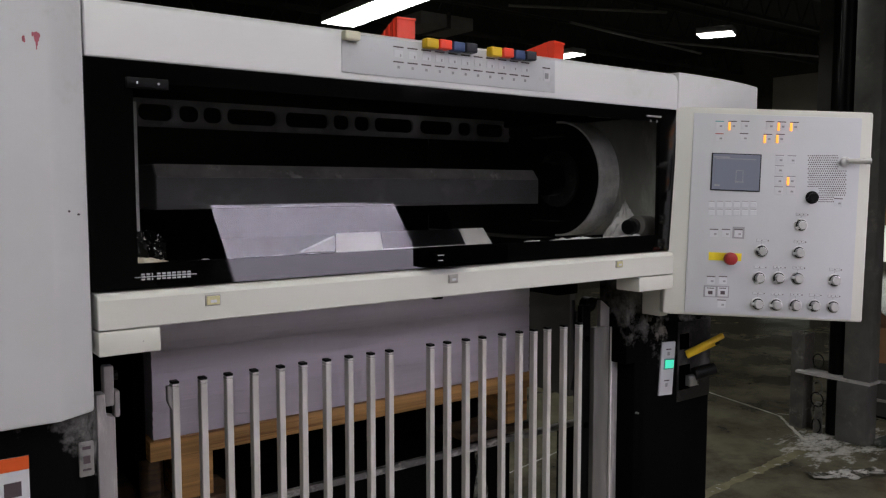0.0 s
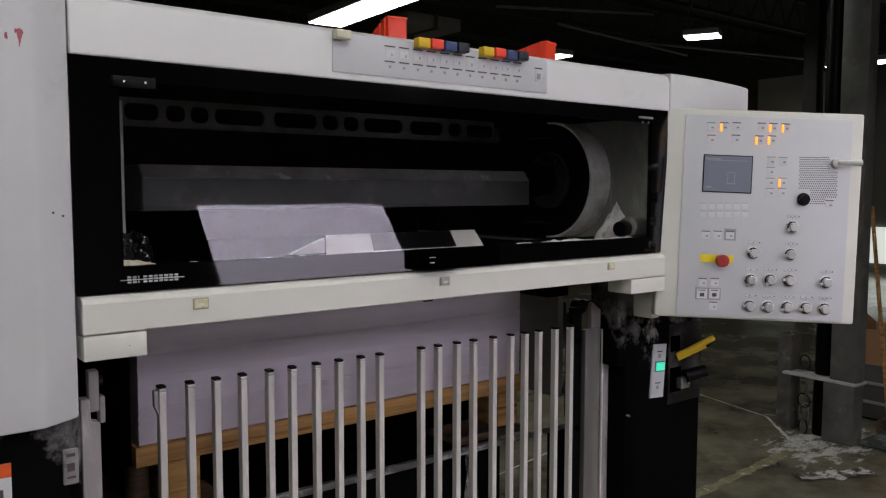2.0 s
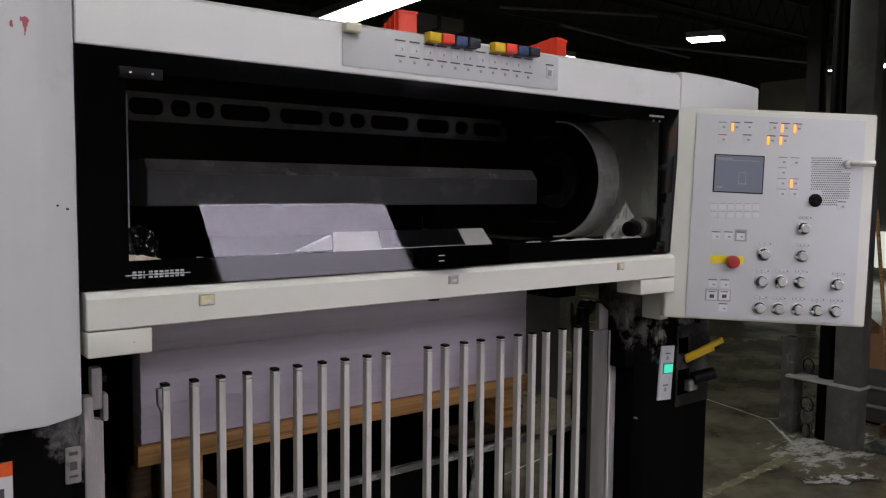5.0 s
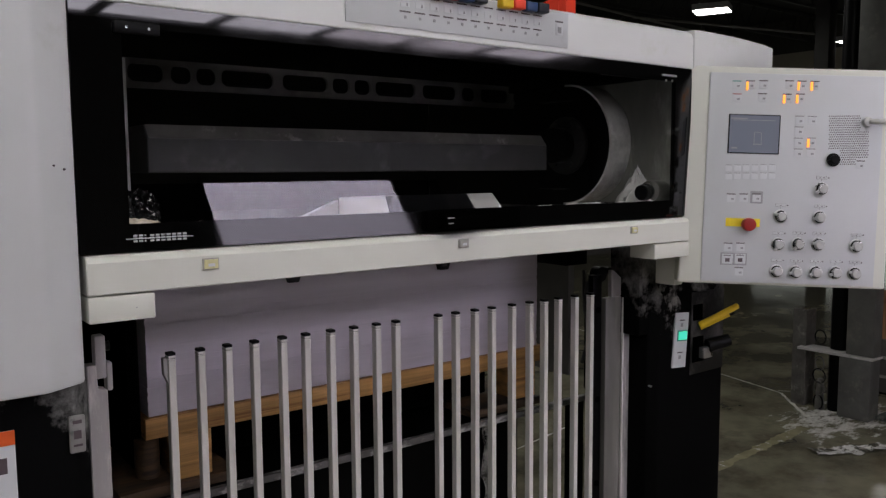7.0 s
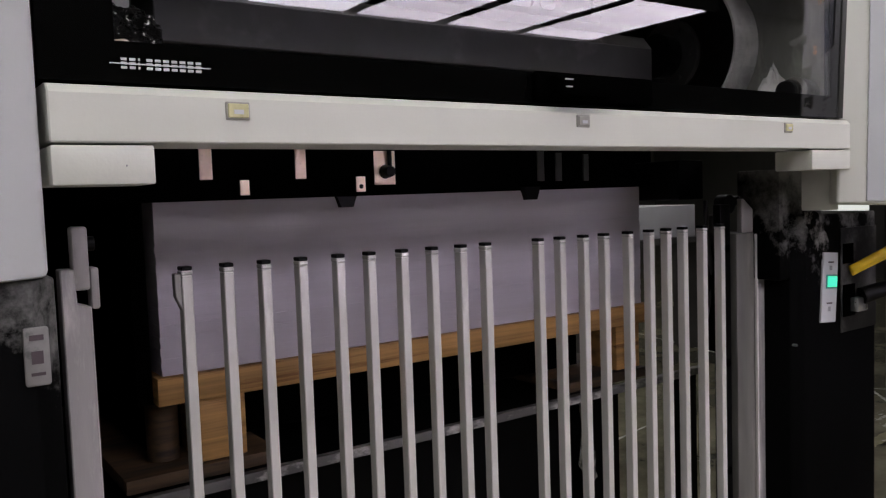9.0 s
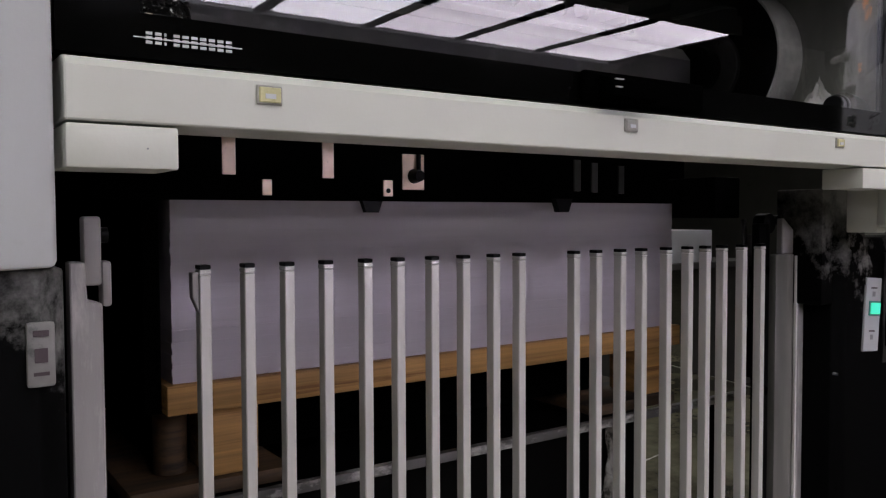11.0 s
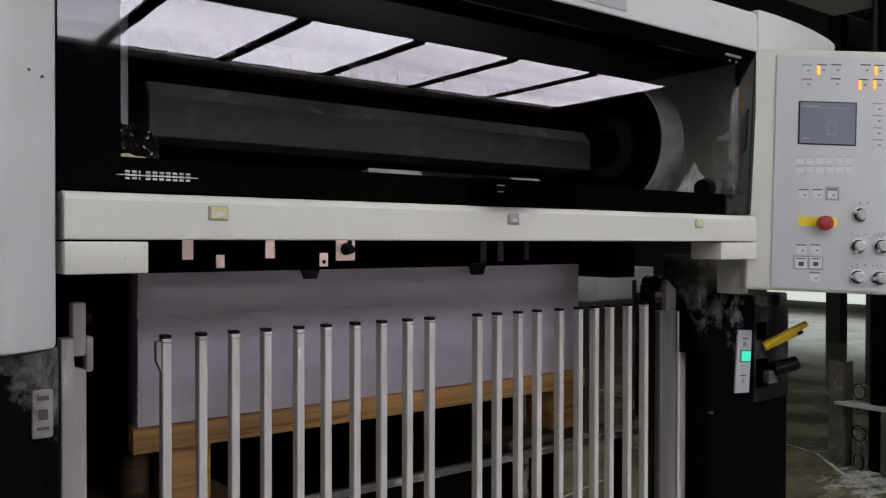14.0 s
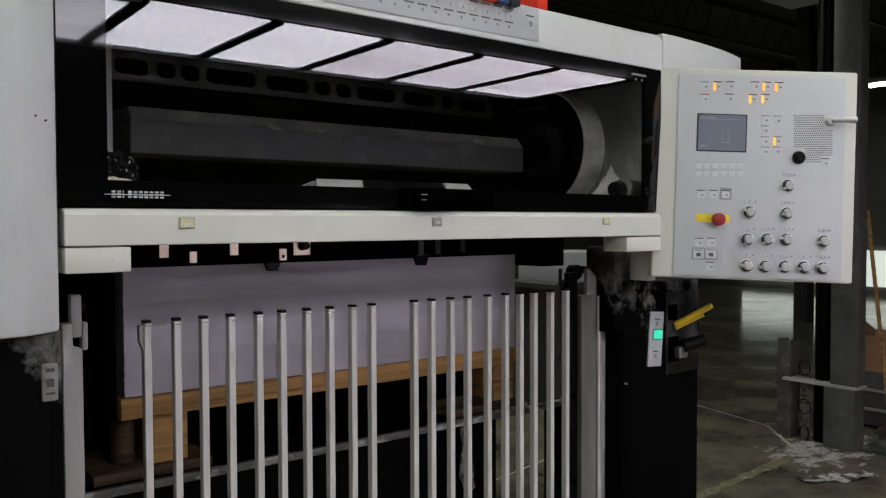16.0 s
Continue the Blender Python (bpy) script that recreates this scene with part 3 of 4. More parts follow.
single("caked_powder", bm, TANPOWDER, "tan caked powder in the corner of the window sill", "powder", kind="stuff")


def heap(x, y, z, r, h, sharp, seed):
    bm = bmesh.new()
    n, k = 26, 9
    rings = []
    for j in range(k):
        u = j / (k - 1)
        rings.append([bm.verts.new((x + r * u * math.cos(a * 2 * math.pi / n) * (1 + 0.35 * noise.noise((a * 0.5, u * 3, seed))),
                                    y + 0.6 * r * u * math.sin(a * 2 * math.pi / n) * (1 + 0.35 * noise.noise((a * 0.5, u * 3, seed + 7))),
                                    z + h * (1 - u) ** sharp * (1 + 0.3 * noise.noise((a * 0.9, u * 4, seed + 2))))) for a in range(n)])
    for p, q in zip(rings, rings[1:]):
        for a in range(n):
            bm.faces.new((p[a], p[(a + 1) % n], q[(a + 1) % n], q[a]))
    return bm


single("powder_heap", heap(1.697, 1.612, 1.4505, 0.068, 0.084, 0.8, 3.0), RINGGREY, "grey-white heap of powder against the side plate", "powder", kind="stuff")
elbow = thing("pipe_elbow", (1.70, 1.56, 1.4505), "dark pipe stub half buried in powder", "pipe fitting")
part("pipe_stub", soften(rod(bmesh.new(), (1.668, 1.551, 1.482), (1.738, 1.566, 1.479), 0.027, seg=20), 0.003, 2), CHANNEL, elbow)
part("pipe_mouth", soften(rod(bmesh.new(), (1.628, 1.545, 1.479), (1.646, 1.548, 1.479), 0.0190, seg=20), 0.002, 1), RUBBER, elbow)
part("pipe_rim", soften(rod(bmesh.new(), (1.647, 1.548, 1.480), (1.657, 1.550, 1.480), 0.0215, seg=20), 0.001, 1), CHANNELDARK, elbow)
# crumpled film in the corner
bm = bmesh.new()
bmesh.ops.create_grid(bm, x_segments=56, y_segments=56, size=0.5, matrix=pose(0.419, 1.524, 1.484, 62, 8, 12) @ Matrix.Diagonal((0.060, 0.062, 1, 1)))
for v in bm.verts:
    v.co += Vector(noise.noise_vector(v.co * 95)) * 0.008 + Vector(noise.noise_vector(v.co * 310)) * 0.0032
    v.co.z = max(v.co.z, 1.4515)
ragged = [v for v in bm.verts if abs(v.co.x - 0.419) / 0.034 + abs(v.co.z - 1.484) / 0.040 > 1.15 + 0.5 * noise.noise(v.co * 70)]
bmesh.ops.delete(bm, geom=ragged, context="VERTS")
single("crumpled_film", bm, FILM, "crumpled film with painted glints in the corner behind the glass", "plastic film")

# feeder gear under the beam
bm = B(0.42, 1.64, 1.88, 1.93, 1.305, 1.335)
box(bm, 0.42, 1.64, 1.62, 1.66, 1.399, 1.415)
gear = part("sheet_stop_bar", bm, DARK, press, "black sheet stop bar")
for x, y, z, w, hh in ((0.544, 1.691, 1.363, 0.0086, 0.031), (0.692, 1.718, 1.362, 0.0086, 0.030), (0.908, 1.843, 1.352, 0.021, 0.029), (0.665, 1.869, 1.324, 0.0078, 0.012), (0.864, 1.850, 1.325, 0.009, 0.013)):
    part("copper_tab", B(x - w, x + w, y, y + 0.002, z - hh, z + hh, r=0.0006, seg=1), COPPER, gear, "bare copper-coloured tab")
part("wing_knob", rod(bmesh.new(), (0.908, 1.842, 1.345), (0.908, 1.822, 1.345), 0.012, 0.009), RUBBER, gear)
part("knob_rod", rod(bmesh.new(), (0.915, 1.838, 1.345), (0.915, 1.838, 1.381), 0.004), RUBBER, gear)
part("tab_hole", rod(bmesh.new(), (0.864, 1.8495, 1.321), (0.864, 1.849, 1.321), 0.004), RUBBER, gear)
for x, y in ((0.863, 1.900), (1.267, 1.868)):
    part("stop_finger", prism(bmesh.new(), [(x - 0.022, 1.312), (x + 0.022, 1.312), (x + 0.012, 1.286), (x - 0.012, 1.286)], y, y + 0.015, "y"), RUBBER, gear)
for x, y in ((1.14, 1.70), (1.22, 1.74), (1.33, 1.78)):
    part("guide_tab", B(x - 0.007, x + 0.007, y, y + 0.003, 1.32, 1.372), DUCT, gear)
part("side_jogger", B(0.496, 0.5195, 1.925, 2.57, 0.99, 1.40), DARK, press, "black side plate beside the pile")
part("inner_edge", B(0.474, 0.506, 1.875, 1.885, 1.475, 1.755), RINGGREY, press, "pale plate edge behind the glass")
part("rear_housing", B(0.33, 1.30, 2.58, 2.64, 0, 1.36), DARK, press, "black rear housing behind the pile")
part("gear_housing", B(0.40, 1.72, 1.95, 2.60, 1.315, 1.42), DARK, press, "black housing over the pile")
part("under_bracket", B(1.635, 1.72, 1.80, 1.93, 1.272, 1.36, r=0.004), BLACK, press)

# hoses beside the gate and loose wrap under the pile
def hose(pts, r, name, m, parent=None, label=""):
    bm = bmesh.new()
    p = [Vector(q) for q in pts]
    line = []
    for k in range(len(p) - 1):
        a, b, c, d = p[max(k - 1, 0)], p[k], p[k + 1], p[min(k + 2, len(p) - 1)]
        for i in range(8):
            t = i / 8
            line.append(0.5 * (2 * b + (c - a) * t + (2 * a - 5 * b + 4 * c - d) * t * t + (3 * b - a - 3 * c + d) * t ** 3))
    line.append(p[-1])
    rings = []
    for k, q in enumerate(line):
        d = (line[min(k + 1, len(line) - 1)] - line[max(k - 1, 0)]).normalized()
        u = d.orthogonal().normalized() if not rings else (side - d * side.dot(d)).normalized()
        side, w = u, d.cross(u)
        rings.append([bm.verts.new(q + (u * math.cos(a * math.pi / 4) + w * math.sin(a * math.pi / 4)) * r) for a in range(8)])
    for a, b in zip(rings, rings[1:]):
        for k in range(8):
            bm.faces.new((a[k], a[(k + 1) % 8], b[(k + 1) % 8], b[k]))
    bm.faces.new(rings[0])
    bm.faces.new(rings[-1])
    bmesh.ops.recalc_face_normals(bm, faces=bm.faces)
    return part(name, bm, m, parent, label)


hose([(1.640, 1.70, 1.262), (1.632, 1.695, 1.20), (1.648, 1.69, 1.13), (1.640, 1.69, 1.05), (1.652, 1.69, 0.92)], 0.007, "air_hose", DUSTED, press, "dusty black air hose")
hose([(1.620, 1.72, 1.270), (1.612, 1.71, 1.18), (1.628, 1.71, 1.10), (1.615, 1.72, 1.02)], 0.005, "air_hose", DUCT, press)
part("hose_bracket", B(1.622, 1.645, 1.70, 1.72, 0.95, 1.24, r=0.002), DUSTED, press)
bm = bmesh.new()
bmesh.ops.create_grid(bm, x_segments=14, y_segments=30, size=0.5, matrix=pose(1.46, 1.93, 0.66, 90, 0, 20) @ Matrix.Diagonal((0.07, 0.35, 1, 1)))
for v in bm.verts:
    v.co += Vector(noise.noise_vector(v.co * 22)) * 0.02
single("plastic_wrap", bm, WRAP, "strip of crinkled clear wrap hanging from the lift", "plastic film")

# side frames
part("side_frame", soften(prism(bmesh.new(), [(1.735, 1.60), (1.76, 1.580), (2.045, 1.580), (2.055, 1.59), (2.055, 1.72), (1.735, 1.72)], 0, 1.232, "z"), 0.003, 1), DUSTED, press, "black painted side frame dusted at the top")
part("side_bracket", soften(prism(bmesh.new(), [(1.70, 1.10), (1.70, 1.33), (1.80, 1.33), (1.86, 1.25), (1.86, 1.10)], 1.60, 1.70, "y"), 0.004), DUSTED, press)
def leaning(bm, at, degrees):
    """Turns a shape in the plane of the press front."""
    bmesh.ops.transform(bm, matrix=Matrix.Translation(at) @ Matrix.Rotation(radians(degrees), 4, "Y") @ Matrix.Translation(-Vector(at)), verts=bm.verts)
    return bm


SW = (1.845, 1.577, 1.075)
wisp = bmesh.new()
bmesh.ops.create_grid(wisp, x_segments=30, y_segments=12, size=0.5, matrix=pose(1.795, 1.5775, 1.205, 90, 0, 0) @ Matrix.Rotation(radians(-52), 4, "Z") @ Matrix.Diagonal((0.15, 0.045, 1, 1)))
for v in wisp.verts:
    v.co += Vector(noise.noise_vector(v.co * 40)) * 0.010
    v.co.y = 1.5775 + 0.003 * noise.noise(v.co * 60)
part("dust_wisp", wisp, WISP, press, "smear of caked grey powder")
sw = part("switch_plate", leaning(B(1.816, 1.874, 1.5745, 1.5798, 1.000, 1.150, r=0.0015), SW, 4.5), PLATE, press, "grey switch plate with a lit green button")
part("button_frame", leaning(B(1.827, 1.869, 1.5720, 1.5744, 1.073, 1.103, r=0.001), SW, 4.5), INK_TEAL, sw)
part("green_button", leaning(B(1.830, 1.866, 1.5700, 1.5719, 1.077, 1.099, r=0.001), SW, 4.5), GREENLIGHT, sw, "lit green push button")
for z in (1.128, 1.040):
    part("switch_print", leaning(B(1.834, 1.856, 1.5738, 1.5744, z, z + 0.003), SW, 4.5), INK, sw)
    part("switch_print", leaning(B(1.840, 1.850, 1.5738, 1.5744, z - 0.016, z - 0.006), SW, 4.5), INK_GREY, sw)
part("valve_plate", B(1.893, 2.045, 1.5765, 1.5798, 0.97, 1.20, r=0.002), CHANNELDARK, press, "dust-smeared black valve plate")
part("valve_recess", B(1.900, 1.938, 1.5725, 1.5764, 1.122, 1.165), DARK, press)
part("valve_recess", B(1.900, 1.945, 1.5725, 1.5764, 1.005, 1.075), DARK, press)
lever = part("valve_lever", soften(rod(bmesh.new(), (1.925, 1.572, 1.106), (1.995, 1.500, 1.164), 0.0105, 0.0085, 8), 0.002, 1), YELLOW_PLASTIC, press, "yellow lever handle")
part("lever_arm", rod(bmesh.new(), (1.930, 1.574, 1.100), (1.985, 1.520, 1.140), 0.008, 0.008, 8), YELLOW_PLASTIC, lever)
part("lever_pivot", rod(bmesh.new(), (1.983, 1.521, 1.139), (1.992, 1.513, 1.146), 0.0085), RUBBER, lever)
vk = part("valve_knob", rod(bmesh.new(), (1.948, 1.560, 1.048), (1.998, 1.528, 1.064), 0.019, 0.017), RUBBER, press, "black valve knob")
part("knob_bracket", B(1.925, 1.965, 1.555, 1.575, 1.015, 1.045, r=0.002), STEEL, vk)
part("frame_post", B(1.639, 1.699, 1.659, 1.676, 0, 1.200, r=0.0015), POST, press, "scuffed grey gate post")
part("post_head", soften(prism(bmesh.new(), [(1.664, 1.2005), (1.664, 1.272), (1.670, 1.272), (1.729, 1.230), (1.729, 1.2005)], 1.662, 1.676, "y"), 0.0015, 1), ALU_DULL, press, "scuffed aluminium plate with a sloping top")
part("post_edge", B(1.702, 1.730, 1.655, 1.676, 0, 1.1995, r=0.0015), ALU_DULL, press, "pale scuffed aluminium edge strip")
part("post_bead", B(1.699, 1.704, 1.652, 1.658, 0, 1.197, r=0.001), ALU, press)
part("post_backing", B(1.603, 1.637, 1.672, 1.690, 0, 1.262, r=0.002), BLACK, press, "black steel upright beside the gate")
for z in (1.17, 0.93, 0.70):
    part("backing_hole", rod(bmesh.new(), (1.622, 1.671, z), (1.622, 1.668, z), 0.008, seg=14), DARK, press)
part("post_screw", rod(bmesh.new(), (1.741, 1.605, 0.962), (1.741, 1.588, 0.962), 0.003, seg=10), STEEL, press)
part("cable_gland", rod(bmesh.new(), (1.64, 1.70, 1.262), (1.64, 1.675, 1.262), 0.020), RUBBER, press)
part("cable_gland", rod(bmesh.new(), (1.668, 1.70, 1.268), (1.668, 1.675, 1.268), 0.010), RUBBER, press)
lp = part("frame_post", soften(prism(bmesh.new(), [(0.342, 0), (0.342, 1.236), (0.356, 1.236), (0.358, 1.198), (0.372, 1.194), (0.373, 0)], 1.575, 1.60, "y"), 0.0015, 1), ALU_DULL, press, "scuffed aluminium strip")
part("post_bracket", B(0.356, 0.3725, 1.578, 1.60, 1.212, 1.281, r=0.003), ALU_DULL, lp)
part("post_bracket", B(0.3735, 0.3825, 1.582, 1.605, 1.190, 1.236, r=0.003), ALU_DULL, lp)
part("post_bolt", rod(bmesh.new(), (0.3725, 1.588, 1.262), (0.380, 1.588, 1.262), 0.008), RUBBER, lp)

# left frame fittings
sw = part("switch_plate", B(0.290, 0.312, 1.4645, 1.4698, 1.138, 1.193, r=0.003), WORN, press, "worn grey switch plate")
part("switch_print", B(0.295, 0.307, 1.4635, 1.4644, 1.181, 1.186), INK, sw)
part("switch_print", B(0.296, 0.306, 1.4635, 1.4644, 1.159, 1.171), INK, sw)
part("switch_print", B(0.295, 0.307, 1.4635, 1.4644, 1.148, 1.151), INK, sw)
wl = part("warning_label", B(0.13, 0.222, 1.4685, 1.4698, 1.06, 1.187), KEY_WHITE, press, "white warning label with an orange band")
part("label_band", B(0.13, 0.222, 1.4675, 1.4690, 1.167, 1.187), ORANGE_PRINT, wl)
part("label_print", B(0.188, 0.211, 1.4675, 1.4690, 1.128, 1.150), INK, wl)
part("label_print", B(0.160, 0.176, 1.4675, 1.4690, 1.122, 1.154), INK, wl)
for x, z, w, hh in ((0.246, 1.794, 0.0055, 0.004), (0.247, 1.788, 0.0035, 0.007), (0.247, 1.782, 0.002, 0.008), (0.231, 1.786, 0.0022, 0.005)):
    bm = bmesh.new()
    bmesh.ops.create_circle(bm, cap_ends=True, segments=14, radius=1, matrix=Matrix.Translation((x, 1.4293 - w * 0.02, z)) @ Matrix.Rotation(radians(90), 4, "X") @ Matrix.Diagonal((w, hh, 1, 1)))
    for v in bm.verts:
        v.co.x += 0.002 * noise.noise(v.co * 260)
        v.co.z += 0.004 * noise.noise(v.co * 310)
    part("ink_smear", bm, STAIN_RED, press, "red ink smear")


for x, z in ((0.284, 1.546), (0.298, 1.541)):
    part("cover_screw", rod(bmesh.new(), (x, 1.4455, z), (x, 1.4405 if x < 0.29 else 1.4495, z), 0.0016, seg=8), INK, press)
part("block_screw", rod(bmesh.new(), (0.388, 1.457, 1.340), (0.388, 1.4552, 1.340), 0.0009, seg=8), INK_GREY, press)


# ---- the control panel ----
PANEL = pose(1.887, 1.332, 1.547, -2.8, 2.2, -39.7)
panel = thing("control_panel", (0, 0, 0), "light grey press control panel with screen, knobs and lit keys", "control panel", turn=PANEL)


def spot(u, z):
    return u - 0.038 * (z - 1.547), z - 1.547 + 0.038 * u


def ppart(name, bm, m, parent=panel, label=""):
    return part(name, bm, m, parent, label, local=True)


def slab(u, z, w, h, y0, y1, r=0.0):
    a, b = spot(u, z)
    return B(a - w / 2, a + w / 2, y0, y1, b - h / 2, b + h / 2, r=r, seg=1)


ppart("housing", B(-0.232, 0.268, -0.004, 0.060, -0.298, 0.232, r=0.006, seg=3), CREAM, label="warm white panel housing")
ppart("faceplate", B(-0.178, 0.238, -0.0075, -0.0042, -0.292, 0.216, r=0.001), PLATE, label="grey membrane faceplate")
bez = ppart("screen_bezel", slab(-0.0645, 1.6185, 0.124, 0.095, -0.0095, -0.0076, r=0.001), RUBBER, label="dark screen bezel")
scr = ppart("screen", slab(-0.0645, 1.6185, 0.118, 0.090, -0.0102, -0.0096), SCREENGLOW, bez, "lit grey-blue screen")
for u, z, w, h in ((-0.0645, 1.652, 0.10, 0.0015), (-0.100, 1.657, 0.04, 0.003), (-0.056, 1.6225, 0.016, 0.0012), (-0.0645, 1.607, 0.0012, 0.030), (-0.0475, 1.607, 0.0012, 0.030), (-0.056, 1.594, 0.022, 0.002), (-0.112, 1.586, 0.014, 0.004)):
    ppart("screen_line", slab(u, z, w, h, -0.0106, -0.0103), INK_GREY, scr)


def pkey(u, z, lit=False, bar=INK, raised=True):
    k = ppart("key_button", slab(u, z, 0.020, 0.017, -0.0082, -0.0076, r=0.0003), KEY_WHITE)
    ppart("key_bar", slab(u, z + 0.011, 0.021, 0.0022, -0.0085, -0.0076), bar, k)
    ppart("key_print", slab(u + 0.003, z - 0.001, 0.0065, 0.0045, -0.0086, -0.0083), INK_GREY, k)
    if lit:
        ppart("key_light", slab(u - 0.008, z - 0.001, 0.0055, 0.020, -0.0100, -0.0083, r=0.0005), AMBER, k, "glowing amber key light")
    return k


for u, z, lit, bar in ((-0.106, 1.736, 0, INK_TEAL), (-0.074, 1.736, 1, INK), (-0.043, 1.736, 0, INK), (0.019, 1.735, 0, INK), (0.048, 1.734, 1, INK), (0.079, 1.733, 1, INK), (-0.106, 1.705, 0, INK_RED), (-0.045, 1.705, 0, INK), (0.014, 1.703, 1, INK), (0.045, 1.703, 1, INK),
                       (0.044, 1.650, 0, INK_GREY), (0.074, 1.649, 0, INK_GREY), (0.043, 1.624, 0, INK_GREY), (0.042, 1.597, 0, INK_GREY), (0.073, 1.597, 1, INK_GREY), (0.042, 1.571, 0, INK_GREY), (0.072, 1.571, 0, INK_GREY),
                       (-0.117, 1.463, 0, INK), (-0.087, 1.463, 0, INK), (-0.056, 1.463, 0, INK), (-0.123, 1.343, 0, INK), (-0.093, 1.343, 0, INK), (-0.096, 1.283, 0, INK), (0.190, 1.541, 0, INK)):
    pkey(u, z, lit, bar)
for u, z in ((-0.056, 1.4655), (-0.1095, 1.3155)):
    w = 0.030 if u > -0.1 else 0.064
    f = ppart("key_frame", slab(u, z, w, 0.030, -0.0079, -0.0076), INK_GREY)
for u in (-0.125, -0.094):
    k = ppart("key_button", slab(u, 1.3155, 0.026, 0.024, -0.0100, -0.0085, r=0.0008), KEY_WHITE)
    ppart("key_print", slab(u, 1.313, 0.011, 0.009, -0.0105, -0.0101), INK, k)
    ppart("key_bar", slab(u, 1.3245, 0.018, 0.0022, -0.0105, -0.0101), INK, k)
for i in range(6):
    for z in (1.536, 1.516):
        ppart("soft_key", slab(-0.124 + 0.0208 * i, z, 0.016, 0.013, -0.0084, -0.0076, r=0.0006), KEY_WHITE)
        ppart("soft_key_bar", slab(-0.124 + 0.0208 * i, z + 0.009, 0.015, 0.0011, -0.0080, -0.0076), INK_GREY)

# emergency stop
e = ppart("estop_plate", slab(-0.0885, 1.4045, 0.082, 0.020, -0.0088, -0.0076), ESTOP_YELLOW, label="yellow emergency stop plate")
a, b = spot(-0.081, 1.400)
es = ppart("estop_button", soften(rod(bmesh.new(), (a, -0.022, b), (a, -0.040, b), 0.0165, 0.0155, 28), 0.003, 3), ESTOP_RED, label="red mushroom stop button")
ppart("estop_collar", rod(bmesh.new(), (a, -0.008, b), (a, -0.023, b), 0.010), RUBBER, es)


def knob(u, z, turn, m=CHROME, r=0.0165):
    a, b = spot(u, z)
    k = ppart("knob", soften(rod(bmesh.new(), (a, -0.0077, b), (a, -0.0125, b), r, r * 0.97, 28), 0.0012, 2), m, label="round metal selector knob")
    ppart("knob_ring", rod(bmesh.new(), (a, -0.0126, b), (a, -0.0140, b), r * 0.86, r * 0.84, 26), RUBBER, k)
    ppart("knob_cap", soften(rod(bmesh.new(), (a, -0.0141, b), (a, -0.0240, b), r * 0.70, r * 0.66, 26), 0.0008, 2), STEEL if m is CHROME else m, k)
    ppart("knob_face", rod(bmesh.new(), (a, -0.0241, b), (a, -0.0246, b), r * 0.58, r * 0.57, 24), CHROME_FACE if m is CHROME else m, k)
    g = box(bmesh.new(), -r * 1.12, -r * 0.5, -0.0215, -0.0128, -0.0032, 0.0032, r=0.001)
    bmesh.ops.transform(g, matrix=Matrix.Translation((a, 0, b)) @ Matrix.Rotation(radians(turn), 4, "Y"), verts=g.verts)
    ppart("pointer", g, CHROME_FACE if m is CHROME else m, k)
    if m is CHROME:
        ppart("knob_print", B(a - 0.013, a + 0.013, -0.0082, -0.0076, b + 0.0235, b + 0.0310, r=0.0003, seg=1), INK_GREY, k)
        ppart("knob_print_inner", B(a - 0.0122, a + 0.0122, -0.0086, -0.0083, b + 0.0243, b + 0.0302), PLATE, k)
        ppart("knob_mark", B(a + 0.0150, a + 0.0178, -0.0082, -0.0076, b + 0.0255, b + 0.0285), INK, k)
        ppart("knob_tick", B(a - 0.0005, a + 0.0005, -0.0082, -0.0076, b + 0.0185, b + 0.0234), INK_GREY, k)
        for c in ((-0.006, 0.004) if turn % 20 else (-0.001,)):
            ppart("knob_dot", B(a + c, a + c + 0.0026, -0.0091, -0.0087, b + 0.0262, b + 0.0284), INK, k)
    return k


for i, (u, z) in enumerate(((0.098, 1.485), (0.001, 1.419), (0.094, 1.416), (-0.004, 1.351), (0.044, 1.351), (0.092, 1.350), (0.183, 1.346), (-0.007, 1.285), (0.039, 1.283), (0.087, 1.282), (0.134, 1.281), (0.180, 1.279))):
    knob(u, z, (-35, 20, -15, -60, -50, 10, -20, 0, -10, -25, -20, 15)[i])
knob(0.125, 1.555, -20, RUBBER, 0.0165)
# loudspeaker holes
bm = bmesh.new()
for i in range(19):
    for j in range(22):
        u, z = 0.115 + i * 0.0050 + (j % 2) * 0.0025, 1.660 - j * 0.0055
        if (z < 1.578 and u < 0.142) or (z < 1.558 and u > 0.178) or (abs(u - 0.205) < 0.02 and z > 1.625 and u > 0.188):
            continue
        a, b = spot(u, z)
        bmesh.ops.create_circle(bm, cap_ends=True, segments=6, radius=0.0017, matrix=Matrix.Translation((a, -0.0078, b)) @ Matrix.Rotation(radians(90), 4, "X"))
o = ppart("speaker_grille", bm, INK, label="rows of round loudspeaker holes")
o["kind"] = "stuff"
# latch handle
a, b = spot(0.203, 1.645)
k = ppart("latch_boss", soften(rod(bmesh.new(), (a, -0.0077, b), (a, -0.020, b), 0.0125, 0.011, 22), 0.0015, 2), CHROME, label="satin metal latch")
ppart("latch_handle", soften(rod(bmesh.new(), (a, -0.022, b), (a + 0.056, -0.030, b + 0.002), 0.0055, 0.0085, 14), 0.002, 2), CHROME, k)


